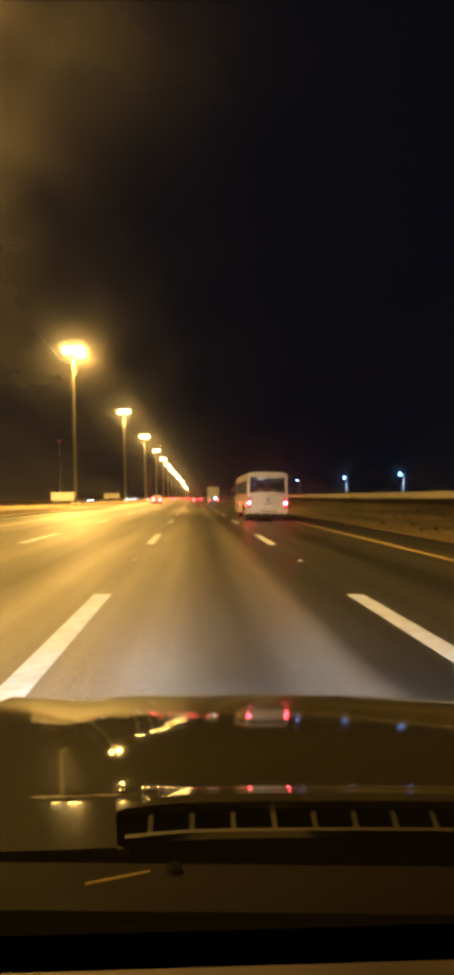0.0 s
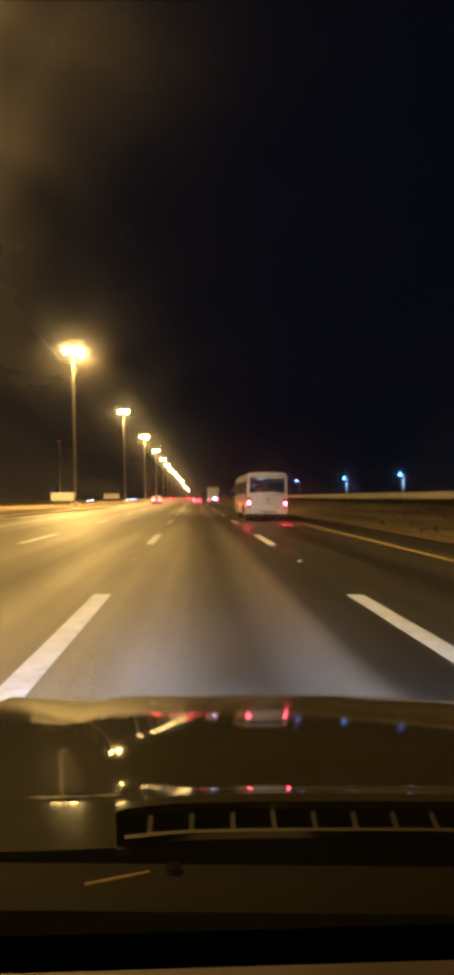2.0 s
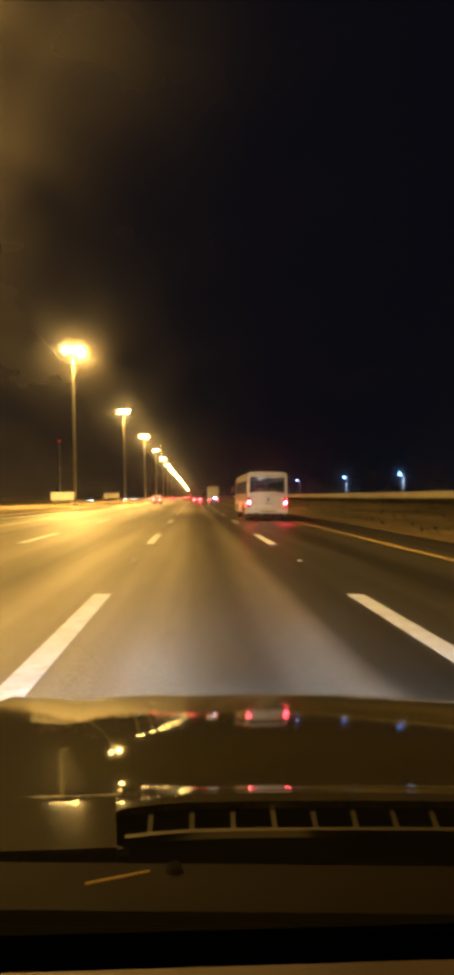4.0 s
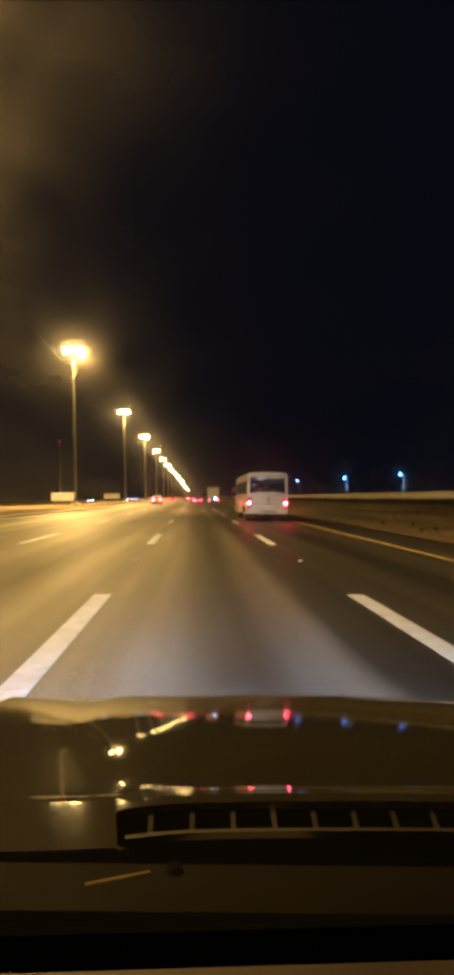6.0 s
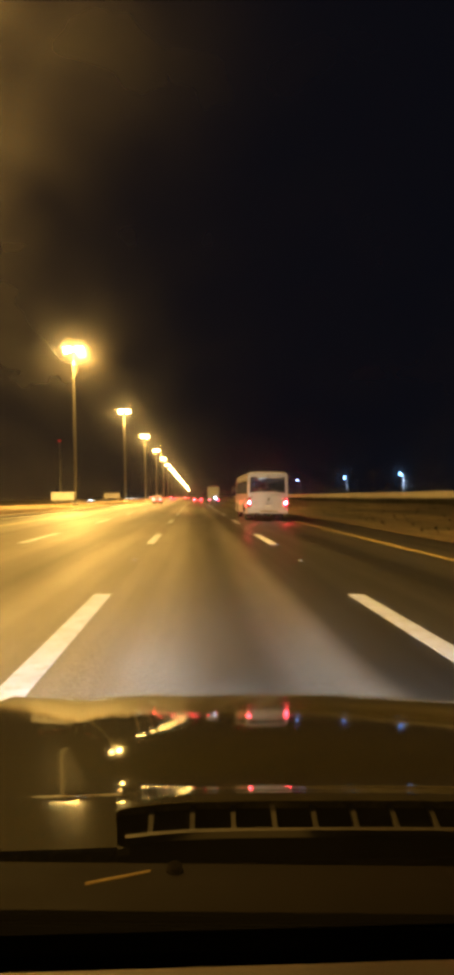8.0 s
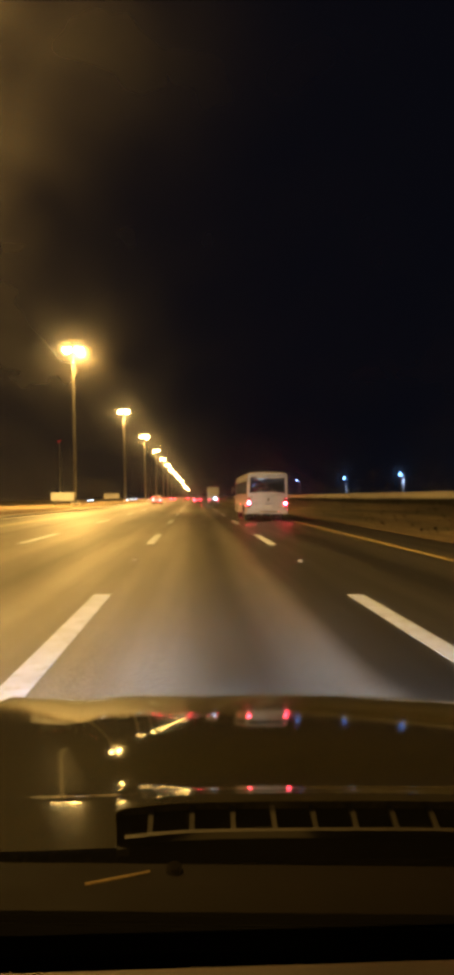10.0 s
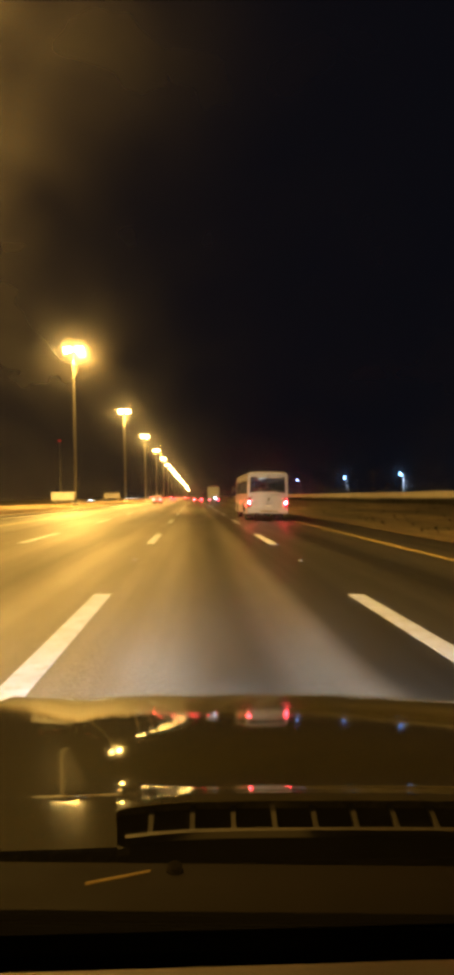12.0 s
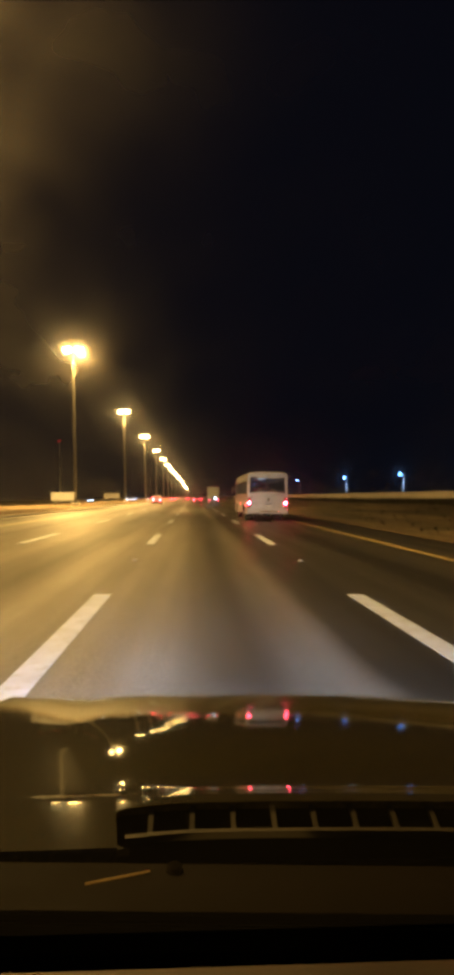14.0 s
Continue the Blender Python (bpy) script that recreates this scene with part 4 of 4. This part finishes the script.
def own_car():
    car = thing("car", (0, 0, 0), "dark brown car with a glossy bonnet, seen from inside", "car")
    car.matrix_basis = pose(0, 0, 0, 0, 1.72, 0)
    lo, hi = CAR_MID - 0.93, CAR_MID + 0.93
    x0, x1, y0, y1 = VENT
    xs = sorted({lo + 0.015 * i for i in range(124)} | {x0, x1, hi})
    ys = sorted({0.905, 0.911, y1} | {0.917 + 0.012 * i for i in range(10)} | {1.052 + 0.006 * i for i in range(35)} | {1.265 + 0.015 * i for i in range(72)})

    def skin(height):
        def at(u, v):
            x = vent_x(u, v)
            return (x, v, height(x, v) + bonnet_blend(x, v) - (0.0 if v > 0.9105 else 0.006))
        return at
    over = lambda u, v: bonnet_middle(u, v) - bonnet_side(u, v)
    part("bonnet", lattice(xs, ys, lambda u, v: (x0 < u < x1 and v < y1) or over(u, v) < -0.004, skin(bonnet_middle), (0, 0, -0.012)), BONNET, car, "glossy dark bonnet with a raised middle", smooth=True)
    part("bonnet_side", lattice(xs, ys, lambda u, v: x0 < u or over(u, v) > 0.004, skin(bonnet_side), (0, 0, -0.012)), BONNET, car, smooth=True)
    # rear-facing grille under the raised middle: upright ribs on a sill, before it a deep recess with its shade
    # coloured black
    vent = part("bonnet_vent", box((x0 - 0.03, y0 - 0.01, 0.77), (x1 + 0.03, y1 + 0.03, 0.785)), SHADE_AND_TRIM, car, "deep rear-facing vent, its shade coloured black")
    part("vent_wall", box((x0 - 0.04, y1 + 0.028, 0.77), (x1 + 0.04, y1 + 0.036, 0.884)), SHADE_AND_TRIM, vent)
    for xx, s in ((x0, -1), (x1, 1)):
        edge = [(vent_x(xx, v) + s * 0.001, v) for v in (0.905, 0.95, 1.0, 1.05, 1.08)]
        part("vent_end", loft([[(x, y, bonnet_z(x, y) - 0.004), (x + s * 0.012, y, bonnet_z(x, y) - 0.0135), (x + s * 0.012, y, 0.78), (x, y, 0.78)] for x, y in edge]), SHADE_AND_TRIM, vent)
    for cy, sy, r in ((y1, -1, 0.022), (0.905, 1, 0.018)):
        for xx, s in ((x0, 1), (x1, -1)):
            cx = vent_x(xx, cy)
            arc = [(cx + s * r * (1 - math.cos(a)), cy + sy * r * (1 - math.sin(a))) for a in [math.pi / 2 * i / 8 for i in range(9)]]
            top = [(x, y, bonnet_z(x, y) - 0.0005) for x, y in arc + [(cx, cy)]]
            part("vent_corner", loft([top, [(x, y, zz - 0.01) for x, y, zz in top]]), BONNET, vent)
    # the ribs slope down and back from the lip of the bonnet to the sill
    back = y1 - 0.046
    sill_z = lambda x: bonnet_z(x, y1) - 0.0235
    ends = [x0 + 0.05 * i for i in range(19)]
    part("vent_sill", loft([[(x, back - 0.003, sill_z(x)), (x, back - 0.005, sill_z(x) - 0.010), (x, back + 0.005, sill_z(x) - 0.010), (x, back + 0.005, sill_z(x) + 0.001)] for x in ends]), VENT_RIB, vent, "thin sill under the ribs")
    for k in range(13):
        xx = -0.107 + k * 0.0667
        t, c = bonnet_z(xx, y1) - 0.004, sill_z(xx) - 0.001
        rings = [[(xx - ww, y, zz), (xx + ww, y, zz), (xx + ww * 0.6, y + 0.004, zz - 0.012), (xx - ww * 0.6, y + 0.004, zz - 0.012)]
                 for y, zz, ww in ((y1 + 0.004, t, 0.0056), (y1 - 0.004, t - 0.0036, 0.0042), (back + 0.01, c + 0.0042, 0.0038), (back, c, 0.0052))]
        part("vent_rib", loft(rings), VENT_RIB, vent, "sloping vent rib")
    # added sheet, coloured black for the shade in the gap behind the bonnet
    part("gap_shade_sheet", box((lo + 0.03, 0.78, 0.78), (hi - 0.03, 1.0, 0.80), 0.004), SHADE_AND_TRIM, car)
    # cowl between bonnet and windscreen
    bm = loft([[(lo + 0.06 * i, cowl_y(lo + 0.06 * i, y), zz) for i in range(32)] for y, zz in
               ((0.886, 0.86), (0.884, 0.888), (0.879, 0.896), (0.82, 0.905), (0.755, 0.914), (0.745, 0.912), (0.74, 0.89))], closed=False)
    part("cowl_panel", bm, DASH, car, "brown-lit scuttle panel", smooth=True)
    nz = part("washer_nozzle", tube((-0.064, 0.862, 0.894), (-0.064, 0.856, 0.906), 0.0125, 0.0105, 20), DASH, car, "round washer nozzle", smooth=True)
    part("nozzle_ring", tube((-0.064, 0.8565, 0.905), (-0.064, 0.8545, 0.9085), 0.0065, 0.005, 14), DASH, nz)
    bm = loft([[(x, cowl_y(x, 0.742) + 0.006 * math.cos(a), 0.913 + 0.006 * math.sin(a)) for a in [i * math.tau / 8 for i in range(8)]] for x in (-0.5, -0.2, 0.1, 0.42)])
    part("wiper_blade", bm, SHADE_AND_TRIM, car)
    # thin rod added for the bright line of light over the scuttle
    bm = tube((-0.178, 0.824, 0.9065), (-0.097, 0.857, 0.902), 0.0024, 0.0014, 6)
    part("amber_streak", bm, STREAK_AMBER, car, "thin amber highlight streak over the scuttle")
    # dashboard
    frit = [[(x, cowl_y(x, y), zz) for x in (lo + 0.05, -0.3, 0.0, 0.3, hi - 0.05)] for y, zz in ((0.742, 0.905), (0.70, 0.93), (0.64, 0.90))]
    part("screen_frit", loft(frit, closed=False), SHADE_AND_TRIM, car, "black glass border")
    rings = [[(lo + 0.05, y, zz), (hi - 0.05, y, zz), (hi - 0.05, y, zz - 0.1), (lo + 0.05, y, zz - 0.1)] for y, zz in ((0.614, 0.92), (0.607, 0.957), (0.5, 0.965), (0.35, 0.96), (0.25, 0.9))]
    part("dashboard", loft(rings), DASH_TOP, car, "brown vinyl dashboard top")
    # body shell round the lens
    def body_ring(y, w, zb, zt):
        return [(CAR_MID - w, y, zt), (CAR_MID - w - 0.03, y, (zb + zt) / 2), (CAR_MID - w + 0.03, y, zb), (CAR_MID + w - 0.03, y, zb), (CAR_MID + w + 0.03, y, (zb + zt) / 2), (CAR_MID + w, y, zt)]
    rings = [body_ring(y, w, zb, zt) for y, w, zb, zt in ((-2.55, 0.75, 0.5, 0.9), (-2.4, 0.88, 0.35, 0.95), (-1.5, 0.93, 0.25, 0.95), (0.2, 0.93, 0.25, 0.92), (0.9, 0.93, 0.25, 0.86), (1.6, 0.92, 0.27, 0.80), (2.1, 0.88, 0.3, 0.70), (2.3, 0.75, 0.36, 0.6))]
    part("body", loft(rings, closed=False), BONNET, car, smooth=True)
    part("front_bumper", box((CAR_MID - 0.85, 2.18, 0.3), (CAR_MID + 0.85, 2.32, 0.62), 0.06, 3), BONNET, car)
    for s in (-1, 1):
        hb = bmesh.new()
        bmesh.ops.create_uvsphere(hb, u_segments=12, v_segments=8, radius=1, matrix=Matrix.Translation((CAR_MID + s * 0.64, 2.30, 0.52)) @ Matrix.Diagonal((0.2, 0.06, 0.07, 1)))
        part("headlight", hb, OWN_HEAD, car, "lit white headlight", smooth=True)
        wheel(car, CAR_MID + s * 0.83, 1.45, 0.35, 0.22, s)
        wheel(car, CAR_MID + s * 0.83, -1.35, 0.35, 0.22, s)
        part("windscreen_pillar", tube((CAR_MID + s * 0.86, 0.70, 0.92), (CAR_MID + s * 0.66, -0.15, 1.58), 0.05, 0.045, 8), BLACK, car)
        part("rear_pillar", tube((CAR_MID + s * 0.86, -2.2, 0.95), (CAR_MID + s * 0.66, -1.4, 1.58), 0.07, 0.06, 8), BLACK, car)
        part("door_window", lattice([-1.9, 0.55], [0.93, 1.2], lambda u, v: False, lambda u, v: (CAR_MID + s * (0.92 - 0.25 * (v - 0.92)), u, v), (-s * 0.005, 0, 0)), DARK_GLASS, car)
    rings = [[(CAR_MID + 0.7 * math.cos(a), y, zz + 0.07 * math.sin(a)) for a in [math.pi * i / 12 for i in range(13)]] + [(CAR_MID - 0.7, y, zz - 0.03), (CAR_MID + 0.7, y, zz - 0.03)]
             for y, zz in ((-0.15, 1.57), (-0.4, 1.6), (-1.0, 1.61), (-1.5, 1.57))]
    part("roof", loft(rings), BONNET, car, smooth=True)
    part("cabin_floor", box((lo + 0.06, -2.3, 0.25), (hi - 0.06, 0.6, 0.3)), BLACK, car)
    rings = [[(lo + 0.04 * k, y, zz), (hi - 0.04 * k, y, zz), (hi - 0.04 * k, y, zz - 0.03), (lo + 0.04 * k, y, zz - 0.03)] for k, y, zz in ((0, -1.95, 0.97), (1, -2.3, 0.96), (3, -2.5, 0.9), (4, -2.55, 0.7))]
    part("boot_lid", loft(rings), BONNET, car, smooth=True)
    part("rear_glass", loft([[(CAR_MID - 0.66, -1.48, 1.56), (CAR_MID + 0.66, -1.48, 1.56)], [(CAR_MID - 0.84, -1.97, 0.97), (CAR_MID + 0.84, -1.97, 0.97)]], closed=False), DARK_GLASS, car)
    part("cabin_back", box((lo + 0.1, -2.3, 0.3), (hi - 0.1, -2.25, 1.0), 0.01), BLACK, car)
    part("rear_seat", box((lo + 0.15, -1.6, 0.3), (hi - 0.15, -1.2, 1.1), 0.08), SEAT, car)
    rows = [[(CAR_MID + u * (1 - 0.22 * v), 0.69 - 0.84 * v, 0.935 + 0.65 * v) for u in (-0.82, 0.82)] for v in (0.0, 1.0)]
    glass = part("windscreen", loft(rows, closed=False), SCREEN, car, "clear windscreen glass with a film of dust and added lamp glare")
    glass.visible_shadow = False


own_car()
build_dashes()
